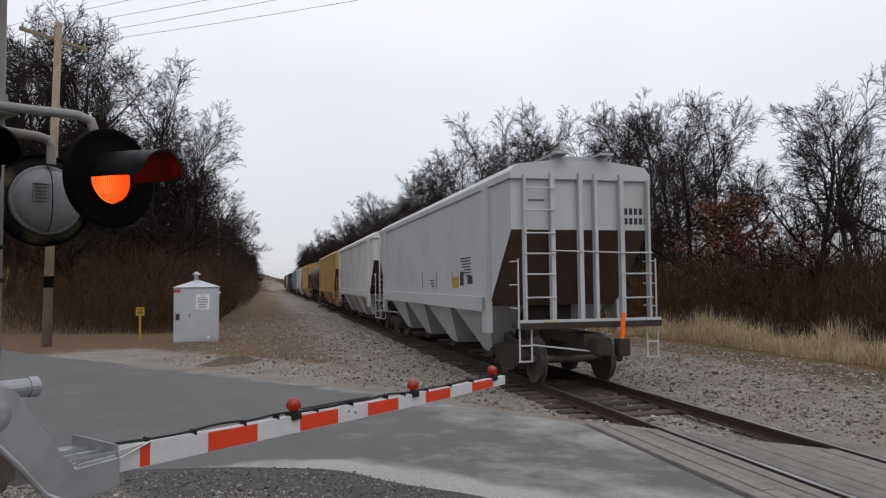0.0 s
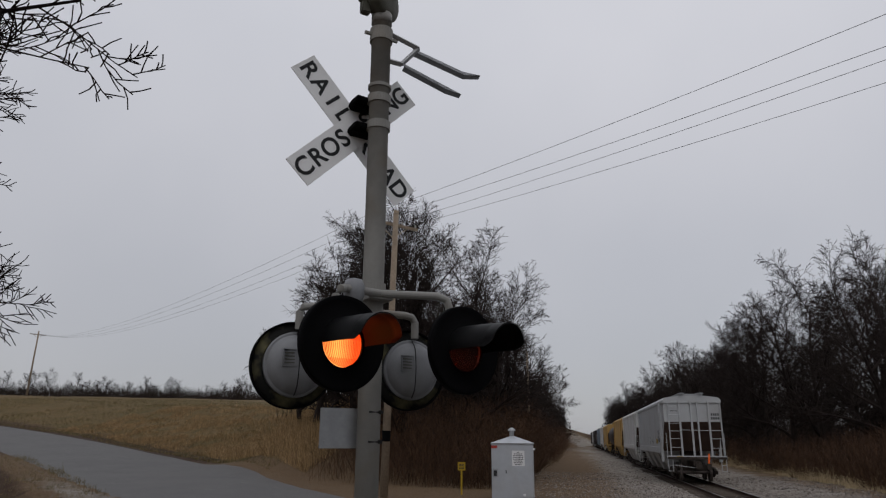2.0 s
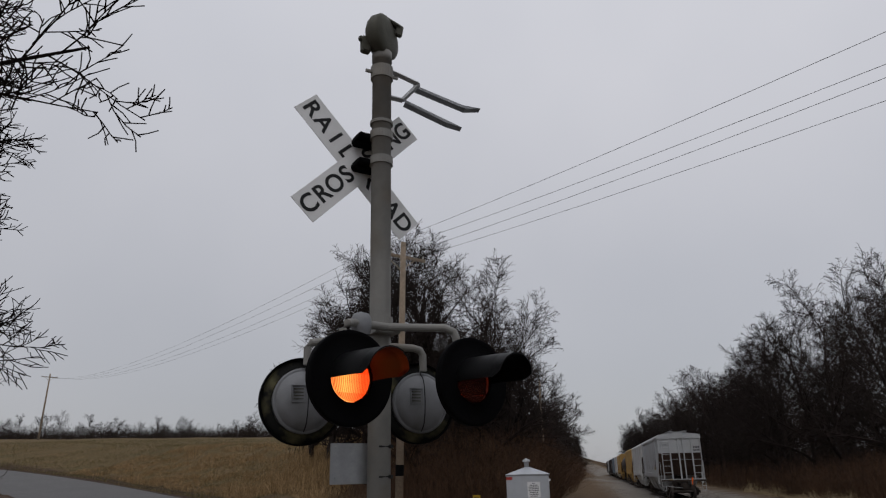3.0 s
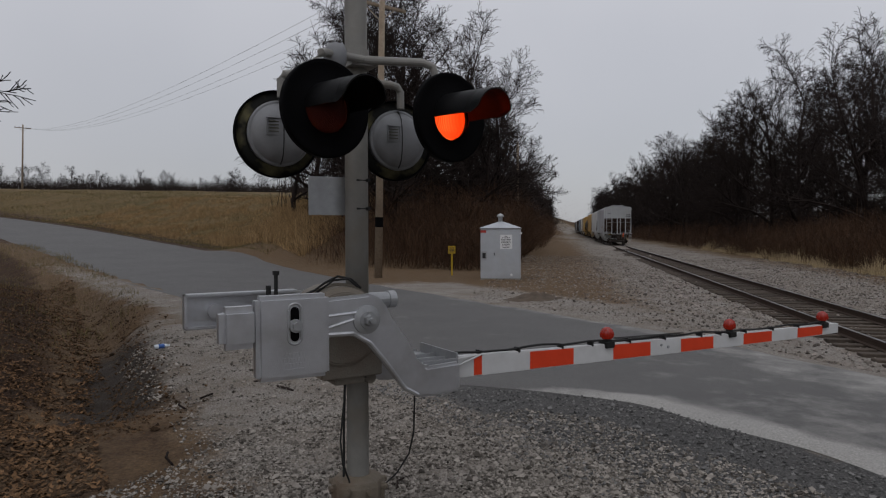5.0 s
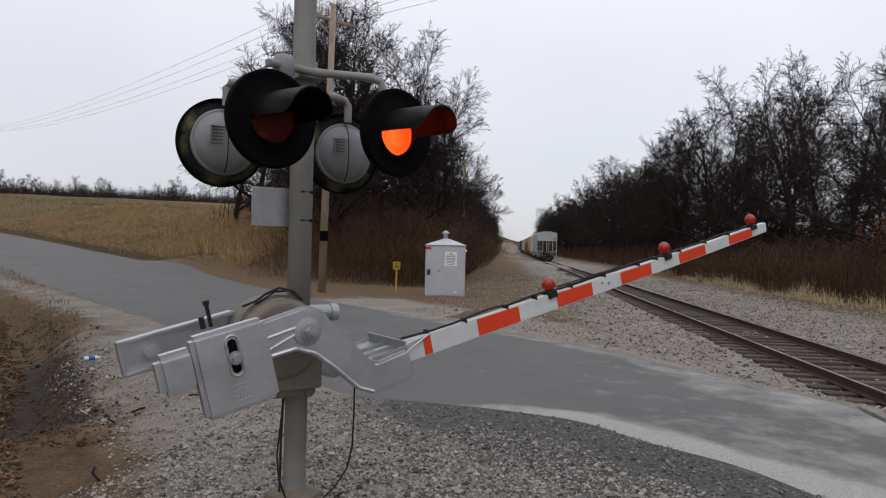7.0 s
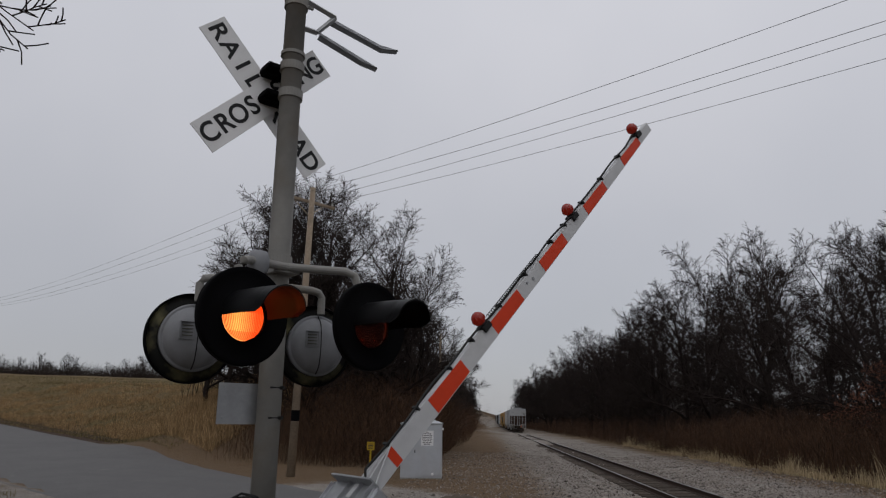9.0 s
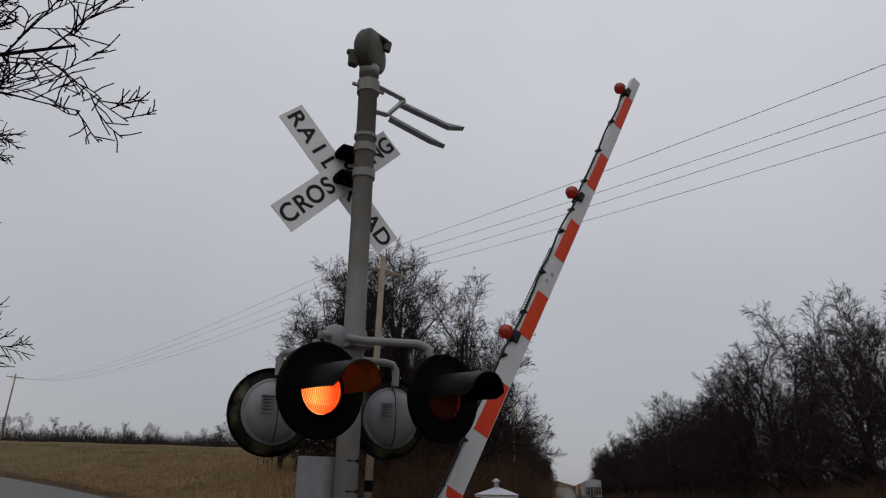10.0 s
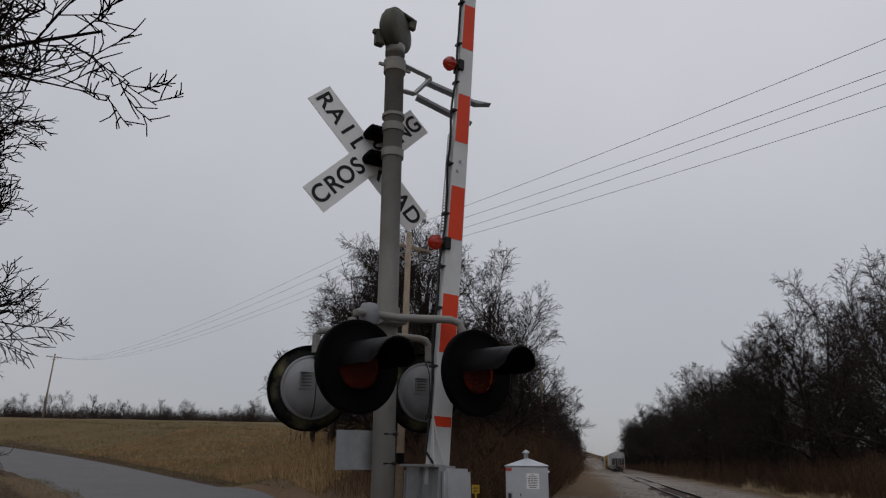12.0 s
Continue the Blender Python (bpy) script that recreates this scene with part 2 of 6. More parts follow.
def lamp_glow(heat):
    """A lit lamp row: orange-red, hotter towards its middle and in the rows near the bulb."""
    m = bpy.data.materials.new("lit_lamp")
    m.use_nodes = True
    n, k = m.node_tree.nodes, m.node_tree.links
    p = n["Principled BSDF"]
    tc, sep, off, mr, cr = (n.new("ShaderNode" + kind) for kind in ("TexCoord", "SeparateXYZ", "Math", "MapRange", "ValToRGB"))
    k.new(tc.outputs["Object"], sep.inputs[0])
    off.operation = "ADD"
    off.inputs[1].default_value = 0.03
    k.new(sep.outputs["Y"], off.inputs[0])
    away = n.new("ShaderNodeMath")
    away.operation = "ABSOLUTE"
    k.new(off.outputs[0], away.inputs[0])
    k.new(away.outputs[0], mr.inputs["Value"])
    mr.inputs["From Max"].default_value = 0.13
    mr.inputs["To Min"].default_value, mr.inputs["To Max"].default_value = heat, heat * 0.12
    cr.color_ramp.elements[0].color, cr.color_ramp.elements[1].color = (1.0, 0.045, 0.003, 1), (1.0, 0.62, 0.16, 1)
    k.new(mr.outputs["Result"], cr.inputs["Fac"])
    k.new(cr.outputs["Color"], p.inputs["Emission Color"])
    p.inputs["Emission Strength"].default_value = 2.6
    p.inputs["Base Color"].default_value = (0.2, 0.02, 0.01, 1)
    return m


def lens_red(name, clear):
    """Ribbed red signal glass: part clear and tinted, part milky red."""
    m = bpy.data.materials.new(name)
    m.use_nodes = True
    n, k = m.node_tree.nodes, m.node_tree.links
    p, out = n["Principled BSDF"], n["Material Output"]
    p.inputs["Base Color"].default_value, p.inputs["Roughness"].default_value = (0.17, 0.016, 0.007, 1), 0.25
    wave, tc, b = n.new("ShaderNodeTexWave"), n.new("ShaderNodeTexCoord"), n.new("ShaderNodeBump")
    wave.bands_direction = "Y"
    wave.inputs["Scale"].default_value = 26
    k.new(tc.outputs["Object"], wave.inputs["Vector"])
    b.inputs["Strength"].default_value, b.inputs["Distance"].default_value = 0.5, 0.01
    k.new(wave.outputs["Fac"], b.inputs["Height"])
    k.new(b.outputs["Normal"], p.inputs["Normal"])
    t, mx = n.new("ShaderNodeBsdfTransparent"), n.new("ShaderNodeMixShader")
    t.inputs["Color"].default_value = (1.0, 0.62, 0.45, 1)
    mx.inputs["Fac"].default_value = 1 - clear
    tint = n.new("ShaderNodeMix")
    tint.data_type = "RGBA"
    tint.inputs["A"].default_value, tint.inputs["B"].default_value = (0.72, 0.50, 0.32, 1), (1.0, 0.92, 0.80, 1)
    k.new(wave.outputs["Fac"], tint.inputs["Factor"])
    k.new(tint.outputs["Result"], t.inputs["Color"])
    k.new(t.outputs[0], mx.inputs[1])
    k.new(p.outputs[0], mx.inputs[2])
    k.new(mx.outputs[0], out.inputs["Surface"])
    return m


RINGOLIVE = mat("stained_back", (0.012, 0.012, 0.011), 0.7, 0, 0.3, 6, dirt=(0.16, 0.145, 0.075), dirt_scale=7, dirt_amount=0.8)
LENS = lens_red("signal_lens", 0.66)
BELLDARK = mat("bell_olive", (0.085, 0.083, 0.066), 0.6, 0.1, 0.3, 9, bump=0.15, bump_scale=70)
ARMLAMP = bpy.data.materials.new("arm_lamp_red")
ARMLAMP.use_nodes = True
_p = ARMLAMP.node_tree.nodes["Principled BSDF"]
_p.inputs["Base Color"].default_value, _p.inputs["Roughness"].default_value = (0.16, 0.008, 0.005, 1), 0.12
_p.inputs["Emission Color"].default_value, _p.inputs["Emission Strength"].default_value = (1.0, 0.05, 0.01, 1), 0.06


def ground_mat():
    """Soil, gravel and dead grass, told apart by where they lie in the plan and by noise."""
    m = bpy.data.materials.new("ground_soil")
    m.use_nodes = True
    n, k = m.node_tree.nodes, m.node_tree.links
    p = n["Principled BSDF"]
    p.inputs["Roughness"].default_value = 0.95
    p.inputs["Specular IOR Level"].default_value = 0.15
    tc = n.new("ShaderNodeTexCoord")
    attr = {}
    for name in ("gravel", "grass", "litter", "wet", "tar"):
        a = n.new("ShaderNodeAttribute")
        a.attribute_name = name
        attr[name] = a.outputs["Fac"]

    def nz(scale, lo, hi, detail=8):
        t, r = n.new("ShaderNodeTexNoise"), n.new("ShaderNodeMapRange")
        t.inputs["Scale"].default_value, t.inputs["Detail"].default_value, t.inputs["Roughness"].default_value = scale, detail, 0.7
        r.inputs["From Min"].default_value, r.inputs["From Max"].default_value = lo, hi
        k.new(tc.outputs["Object"], t.inputs["Vector"])
        k.new(t.outputs["Fac"], r.inputs["Value"])
        return r.outputs["Result"]

    def mix(fac, a, b):
        x = n.new("ShaderNodeMix")
        x.data_type = "RGBA"
        k.new(fac, x.inputs["Factor"]) if not isinstance(fac, float) else None
        for key, v in (("A", a), ("B", b)):
            if isinstance(v, tuple):
                x.inputs[key].default_value = rgb(v)
            else:
                k.new(v, x.inputs[key])
        return x.outputs["Result"]

    def mask(name, noise_out):
        x, r = n.new("ShaderNodeMath"), n.new("ShaderNodeMapRange")
        x.operation = "ADD"
        k.new(attr[name], x.inputs[0])
        k.new(noise_out, x.inputs[1])
        r.inputs["From Min"].default_value, r.inputs["From Max"].default_value = 0.75, 1.25
        k.new(x.outputs[0], r.inputs["Value"])
        return r.outputs["Result"]

    soil = mix(nz(1.3, 0.3, 0.7), mix(nz(22, 0.35, 0.65), (0.048, 0.029, 0.015), (0.185, 0.117, 0.062)), mix(nz(30, 0.35, 0.65), (0.060, 0.041, 0.026), (0.195, 0.138, 0.088)))
    gravel = mix(nz(60, 0.38, 0.62), (0.085, 0.076, 0.066), (0.40, 0.37, 0.335))
    gravel = mix(nz(0.9, 0.4, 0.72), gravel, mix(nz(45, 0.35, 0.65), (0.07, 0.055, 0.043), (0.27, 0.225, 0.18)))
    grass = mix(nz(0.35, 0.35, 0.65), mix(nz(14, 0.3, 0.7), (0.075, 0.050, 0.025), (0.21, 0.137, 0.064)), mix(nz(9, 0.3, 0.7), (0.038, 0.034, 0.014), (0.135, 0.100, 0.042)))
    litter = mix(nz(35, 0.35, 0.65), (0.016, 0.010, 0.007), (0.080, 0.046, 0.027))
    col = mix(mask("gravel", nz(1.6, 0.2, 0.8)), soil, gravel)
    col = mix(mask("grass", nz(1.1, 0.2, 0.8)), col, grass)
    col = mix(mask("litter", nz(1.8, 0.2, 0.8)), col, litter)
    col = mix(mask("wet", nz(2.5, 0.2, 0.8)), col, (0.035, 0.027, 0.021))
    col = mix(mask("tar", nz(2.2, 0.2, 0.8)), col, mix(nz(70, 0.35, 0.65), (0.035, 0.034, 0.034), (0.15, 0.147, 0.142)))
    k.new(col, p.inputs["Base Color"])
    wetr = n.new("ShaderNodeMapRange")
    wetr.inputs["To Min"].default_value, wetr.inputs["To Max"].default_value = 0.95, 0.8
    k.new(mask("wet", nz(2.5, 0.2, 0.8)), wetr.inputs["Value"])
    k.new(wetr.outputs["Result"], p.inputs["Roughness"])
    b, b2 = n.new("ShaderNodeBump"), n.new("ShaderNodeBump")
    b.inputs["Strength"].default_value, b.inputs["Distance"].default_value = 0.6, 0.03
    b2.inputs["Strength"].default_value, b2.inputs["Distance"].default_value = 0.5, 0.1
    k.new(nz(55, 0.2, 0.8), b.inputs["Height"])
    k.new(nz(6, 0.2, 0.8), b2.inputs["Height"])
    k.new(b2.outputs["Normal"], b.inputs["Normal"])
    k.new(b.outputs["Normal"], p.inputs["Normal"])
    return m


def road_mat():
    """Worn grey asphalt, with old pale concrete showing at the crossing."""
    m = bpy.data.materials.new("worn_asphalt")
    m.use_nodes = True
    n, k = m.node_tree.nodes, m.node_tree.links
    p = n["Principled BSDF"]
    p.inputs["Roughness"].default_value = 0.8
    p.inputs["Specular IOR Level"].default_value = 0.25
    tc, at = n.new("ShaderNodeTexCoord"), n.new("ShaderNodeAttribute")
    at.attribute_name = "pale"

    def nz(scale, lo, hi, detail=8):
        t, r = n.new("ShaderNodeTexNoise"), n.new("ShaderNodeMapRange")
        t.inputs["Scale"].default_value, t.inputs["Detail"].default_value, t.inputs["Roughness"].default_value = scale, detail, 0.7
        r.inputs["From Min"].default_value, r.inputs["From Max"].default_value = lo, hi
        k.new(tc.outputs["Object"], t.inputs["Vector"])
        k.new(t.outputs["Fac"], r.inputs["Value"])
        return r.outputs["Result"]

    def mix(fac, a, b):
        x = n.new("ShaderNodeMix")
        x.data_type = "RGBA"
        k.new(fac, x.inputs["Factor"])
        for key, v in (("A", a), ("B", b)):
            if isinstance(v, tuple):
                x.inputs[key].default_value = rgb(v)
            else:
                k.new(v, x.inputs[key])
        return x.outputs["Result"]

    tar = mix(nz(90, 0.35, 0.65), (0.070, 0.068, 0.067), (0.135, 0.131, 0.128))
    tar = mix(nz(0.55, 0.42, 0.7), tar, (0.085, 0.083, 0.082))
    old = mix(nz(50, 0.35, 0.65), (0.20, 0.194, 0.185), (0.36, 0.35, 0.33))
    add, rr = n.new("ShaderNodeMath"), n.new("ShaderNodeMapRange")
    add.operation = "ADD"
    k.new(at.outputs["Fac"], add.inputs[0])
    k.new(nz(1.3, 0.25, 0.75, 12), add.inputs[1])
    rr.inputs["From Min"].default_value, rr.inputs["From Max"].default_value = 0.72, 1.40
    k.new(add.outputs[0], rr.inputs["Value"])
    k.new(mix(rr.outputs["Result"], tar, old), p.inputs["Base Color"])
    b = n.new("ShaderNodeBump")
    b.inputs["Strength"].default_value, b.inputs["Distance"].default_value = 0.35, 0.01
    k.new(nz(110, 0.2, 0.8), b.inputs["Height"])
    k.new(b.outputs["Normal"], p.inputs["Normal"])
    return m


# ---- mesh helpers ----
def link(name, bm, material, parent=None, smooth=False, bevel=0.0, label=""):
    """Links a bmesh as one mesh object, under a parent where one is given."""
    if bevel:
        bmesh.ops.bevel(bm, geom=[e for e in bm.edges if len(e.link_faces) == 2 and e.calc_face_angle(0) > 0.5], offset=bevel,
                        segments=4 if bevel > 0.014 else 2, affect="EDGES", clamp_overlap=True)
    me = bpy.data.meshes.new(name)
    bm.to_mesh(me)
    bm.free()
    for m in (material if isinstance(material, (list, tuple)) else [material]):
        me.materials.append(m)
    if smooth:
        for f in me.polygons:
            f.use_smooth = True
    ob = new(name, me)
    ob.parent = parent
    if label:
        tagged(ob, label)
    return ob


def part(name, bm, material, parent, label="", smooth=False, bevel=0.0):
    return link(name, bm, material, parent, smooth, bevel, label)


def raw(name, verts, faces, material, parent=None, smooth=False):
    me = bpy.data.meshes.new(name)
    me.from_pydata(verts, [], faces)
    me.materials.append(material)
    if smooth:
        for f in me.polygons:
            f.use_smooth = True
    ob = new(name, me)
    ob.parent = parent
    return ob


def empty(name, m, label, category, group="", kind=""):
    ob = new(name)
    ob.empty_display_size = 0.2
    ob.matrix_basis = m
    return tagged(ob, label, category, group, kind)


def box(bm, x0, x1, y0, y1, z0, z1, m=None):
    made = bmesh.ops.create_cube(bm, size=1.0, matrix=Matrix.Translation(((x0 + x1) / 2, (y0 + y1) / 2, (z0 + z1) / 2)) @ Matrix.Diagonal((x1 - x0, y1 - y0, z1 - z0, 1)))
    if m:
        bmesh.ops.transform(bm, matrix=m, verts=made["verts"])
    return made["verts"]


def rod(bm, a, b, r0, r1=None, sides=12, caps=True):
    a, b = Vector(a), Vector(b)
    m = Matrix.Translation((a + b) / 2) @ (b - a).to_track_quat("Z", "Y").to_matrix().to_4x4()
    return bmesh.ops.create_cone(bm, cap_ends=caps, segments=sides, radius1=r0, radius2=r0 if r1 is None else r1, depth=(b - a).length, matrix=m)["verts"]


def pipe(bm, points, r, sides=10):
    """A round bar through the points."""
    pts = [Vector(p) for p in points]
    rings = []
    up = Vector((0.31, 0.17, 0.94))
    for i, p in enumerate(pts):
        d = (pts[min(i + 1, len(pts) - 1)] - pts[max(i - 1, 0)]).normalized()
        u = d.cross(up)
        if u.length < 0.05:
            u = d.cross(Vector((1, 0, 0)))
        u.normalize()
        v = d.cross(u)
        rings.append([bm.verts.new(p + (u * math.cos(k * math.tau / sides) + v * math.sin(k * math.tau / sides)) * r) for k in range(sides)])
    for a, b in zip(rings, rings[1:]):
        for k in range(sides):
            bm.faces.new((a[k], a[(k + 1) % sides], b[(k + 1) % sides], b[k]))
    bm.faces.new(rings[0][::-1])
    bm.faces.new(rings[-1])


def lathe(bm, profile, sides=32, m=None):
    """Turns a profile of (radius, height) round z."""
    rings = []
    for r, z in profile:
        rings.append([bm.verts.new((r * math.cos(k * math.tau / sides), r * math.sin(k * math.tau / sides), z)) for k in range(sides)] if r > 1e-5 else [bm.verts.new((0, 0, z))])
    for a, b in zip(rings, rings[1:]):
        for k in range(sides):
            q = (k + 1) % sides
            if len(a) == 1 and len(b) > 1:
                bm.faces.new((a[0], b[k], b[q]))
            elif len(b) == 1 and len(a) > 1:
                bm.faces.new((a[k], b[0], a[q]))
            elif len(a) > 1:
                bm.faces.new((a[k], b[k], b[q], a[q]))
    if m:
        bmesh.ops.transform(bm, matrix=m, verts=[v for r in rings for v in r])


def prism(bm, outline, y0, y1):
    """An outline in x and z, given a thickness along y."""
    a = [bm.verts.new((x, y0, z)) for x, z in outline]
    b = [bm.verts.new((x, y1, z)) for x, z in outline]
    n = len(a)
    fs = [bm.faces.new(a), bm.faces.new(b[::-1])]
    fs += [bm.faces.new((a[i], b[i], b[(i + 1) % n], a[(i + 1) % n])) for i in range(n)]
    bmesh.ops.recalc_face_normals(bm, faces=fs)


B = bmesh.new


# ---- ground: one sheet to the horizon ----
def axis(lo, hi, fine0, fine1, fine, grow):
    v, out, stepw = fine0, [], fine
    while v < fine1:
        out.append(v)
        v += fine
    while v < hi:
        out.append(v)
        stepw *= grow
        v += stepw
    out.append(hi)
    v, stepw = fine0, fine
    while v > lo:
        stepw *= grow
        v -= stepw
        out.insert(0, max(v, lo))
    return out


def ground():
    ss, nn = axis(-900, 1500, -8, 40, 0.34, 1.10), axis(-1200, 1400, -8, 24, 0.30, 1.10)
    verts, grav, gras, litt, wet, tar = [], [], [], [], [], []
    for s in ss:
        for n in nn:
            x, y = road_xy(s, n)
            z = height(x, y)
            m = n - road_shift(s)
            l, ts = x * nT.x + y * nT.y, x * dT.x + y * dT.y
            if near_edge(s) + 0.42 + 1.68 * step(8.4, 5.2, s) < m < R1 - 0.1 and -40 < s < 200:
                z -= 0.06
            verts.append((x, y, z))
            d = abs(l - TRACK_L)
            near = (1 - step(1.3, 2.4, abs(m - 3.3))) * (1 - step(12, 20, s))
            ball = 1 - step(2.6, 6.5, d)
            lane = step(TRACK_L, TRACK_L + 1, l) * (1 - step(11.0, 13.0, l)) * 0.8
            apron = (1 - step(0.8, 3.0, abs(m - R1 - 0.9))) * (1 - step(20, 24, s)) * step(-6, 6, s)
            here = (1 - step(2.2, 4.2, math.hypot(x + 0.9, y - 2.6))) * 0.9
            shoulder = (1 - step(0.3, 1.2, abs(m - near_edge(s) + 0.5))) * 0.8 * (1 - step(22, 45, s))
            grav.append(max(near, ball, lane, apron, here, shoulder))
            bank = step(R1 + 1.6, R1 + 4.5, m) * step(20, 32, s) * (1 - step(-15, -11, l))
            verge = step(13.0, 14.5, l) * 0.9 if l > TRACK_L else 0
            left = step(-7.5, -13, m) * step(14, 24, s)
            far = step(60, 160, math.hypot(x, y))
            if l > -13:
                far = 0.0
            gras.append(max(bank, verge * (1 - step(14.5, 17, l)), left, far))
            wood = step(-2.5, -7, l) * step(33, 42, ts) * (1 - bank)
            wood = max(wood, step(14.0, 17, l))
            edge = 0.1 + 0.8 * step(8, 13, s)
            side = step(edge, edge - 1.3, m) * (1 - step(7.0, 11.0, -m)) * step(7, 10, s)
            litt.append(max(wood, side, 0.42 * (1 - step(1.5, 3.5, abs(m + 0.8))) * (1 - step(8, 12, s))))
            tar.append(0.95 * (1 - step(0.7, 1.3, abs(m - R0 - 0.9))) * (1 - step(6.5, 9, s)) * step(-10, -4, s))
            mid = ditch_line(s)
            wet.append((1 - step(0.25, 1.0, abs(m - mid - 0.2))) * step(7.6, 9.2, s) * (1 - step(13, 19, s)) * 0.95)
    w = len(nn)
    faces = [(i * w + j, i * w + j + 1, (i + 1) * w + j + 1, (i + 1) * w + j) for i in range(len(ss) - 1) for j in range(w - 1)]
    faces = [f[::-1] for f in faces]
    ob = raw("ground", verts, faces, ground_mat(), smooth=True)
    for name, data in (("gravel", grav), ("grass", gras), ("litter", litt), ("wet", wet), ("tar", tar)):
        ob.data.attributes.new(name, "FLOAT", "POINT").data.foreach_set("value", data)
    return tagged(ob, "brown soil, gravel and dead winter grass round the crossing", "ground", kind="structure")


def road():
    ss, nn = axis(-60, 210, -12, 26, 0.22, 1.08), [k / 24 for k in range(25)]
    verts, pale = [], []
    for s in ss:
        n0 = near_edge(s) + 1.68 * step(8.4, 5.2, s)
        for k, f in enumerate(nn):
            n = n0 + (R1 - n0) * f
            edge = 0.16 * noise.noise((s * 0.7, n, 2)) if k in (0, 24) else 0
            x, y = road_xy(s, n + edge + road_shift(s))
            l = x * nT.x + y * nT.y
            crown = 0.03 * (1 - ((n - 7.2) / 3.0) ** 2)
            verts.append((x, y, height(x, y, False) + (0.003 if k in (0, 24) else 0.016 + crown * step(1, 3, abs(l - TRACK_L))) - 0.08 * (1 - step(1.58, 1.75, abs(l - TRACK_L)))))
            v = 0.0
            if s < 7.6:
                wide = 0.15 + 0.11 * max(0.0, 7.0 - max(s, 0))
                v = max(v, 1.1 * (1 - step(wide * 0.5, wide * 1.5, n - n0)) * step(7.6, 5.6, s))
            d = abs(l - TRACK_L)
            v = max(v, 0.60 * (1 - step(2.2, 6.4, d)) * (1 - 0.55 * (1 - step(0.3, 1.0, abs(n - 8.1)))))
            v = max(v, 0.5 * step(9.6, 10.1, n) * (1 - step(10, 25, s)))
            pale.append(v)
    w = len(nn)
    faces = [(i * w + j, (i + 1) * w + j, (i + 1) * w + j + 1, i * w + j + 1) for i in range(len(ss) - 1) for j in range(w - 1)]
    ob = raw("road", verts, faces, road_mat(), smooth=True)
    ob.data.attributes.new("pale", "FLOAT", "POINT").data.foreach_set("value", pale)
    return tagged(ob, "worn grey asphalt country road with patches of pale concrete", "road", kind="structure")


ground()
road()


# ---- the track ----
def track():
    top = empty("railway_track", Matrix.Rotation(RAIL, 4, "Z"), "single railway track of rusty rails on old wooden ties", "track", kind="structure")
    prof = [(-0.036, 0), (0.036, 0), (0.036, -0.035), (0.011, -0.05), (0.011, -0.135), (0.07, -0.155), (0.07, -0.17), (-0.07, -0.17), (-0.07, -0.155), (-0.011, -0.135), (-0.011, -0.05), (-0.036, -0.035)]
    for l in (TRACK_L - 0.7525, TRACK_L + 0.7525):
        bm = B()
        a = [bm.verts.new((l + x, -60, RAIL_Z + z)) for x, z in prof]
        b = [bm.verts.new((l + x, 420, RAIL_Z + z)) for x, z in prof]
        for i in range(len(prof)):
            f = bm.faces.new((a[i], a[(i + 1) % 12], b[(i + 1) % 12], b[i]))
            f.material_index = 1 if i == 0 else 0
        bmesh.ops.recalc_face_normals(bm, faces=bm.faces[:])
        part("rail", bm, [RAILSIDE, RAILTOP], top, "rusty steel rail with a polished head")
    bm = B()
    box(bm, -1.3, 1.3, -0.115, 0.115, -0.17, 0)
    bmesh.ops.bevel(bm, geom=bm.edges[:], offset=0.012, segments=1, affect="EDGES")
    me = bpy.data.meshes.new("tie")
    bm.to_mesh(me)
    bm.free()
    me.materials.append(TIE)
    rnd = random.Random(3)
    s, count = 11.2, 0
    while s < 150:
        ob = new("tie", me)
        ob.parent = top
        ob.matrix_basis = pose(TRACK_L + rnd.uniform(-0.05, 0.05), s, RAIL_Z - 0.165 + rnd.uniform(-0.012, 0.006), 0, 0, rnd.uniform(-1.5, 1.5))
        s += 0.54 + rnd.uniform(-0.03, 0.03)
    # timber planks of the crossing, cut to the skew of the road
    skew = math.tan(radians(90) - (ROAD - RAIL))
    sets = [(-1.62, -0.84, 4), (-0.66, 0.66, 6), (0.84, 1.62, 4)]
    for lo, hi, count in sets:
        w = (hi - lo) / count
        for k in range(count):
            l0 = lo + k * w + 0.008
            l1 = l0 + w - 0.016
            mid = TRACK_L + (l0 + l1) / 2
            # where this line of the track meets the two edges of the road
            s_a = (R0 + 0.9 - mid * nT.dot(nR)) / dT.dot(nR)
            s_b = (R1 + 0.1 - mid * nT.dot(nR)) / dT.dot(nR)
            cuts = [s_a, s_a + (s_b - s_a) * (0.5 + rnd.uniform(-0.08, 0.08)), s_b]
            for c0, c1 in zip(cuts, cuts[1:]):
                bm = B()
                box(bm, l0, l1, c0 + 0.01, c1 - 0.01 + rnd.uniform(-0.05, 0.05), -0.12, 0)
                bmesh.ops.bevel(bm, geom=bm.edges[:], offset=0.008, segments=1, affect="EDGES")
                ob = part("plank", bm, PLANK, top)
                ob.matrix_basis = pose(TRACK_L, 0, RAIL_Z - 0.012 + rnd.uniform(-0.008, 0.006))
    return top


track()


# ---- the crossing signal, built in the road's own axes: x across the road, y along it, z up ----
MAST = (-2.265, 3.88)
signal = empty("crossing_signal", pose(*MAST, 0, 0, 0, 54), "grey railroad crossing signal mast with flashing lights, crossbuck and gate", "crossing signal")


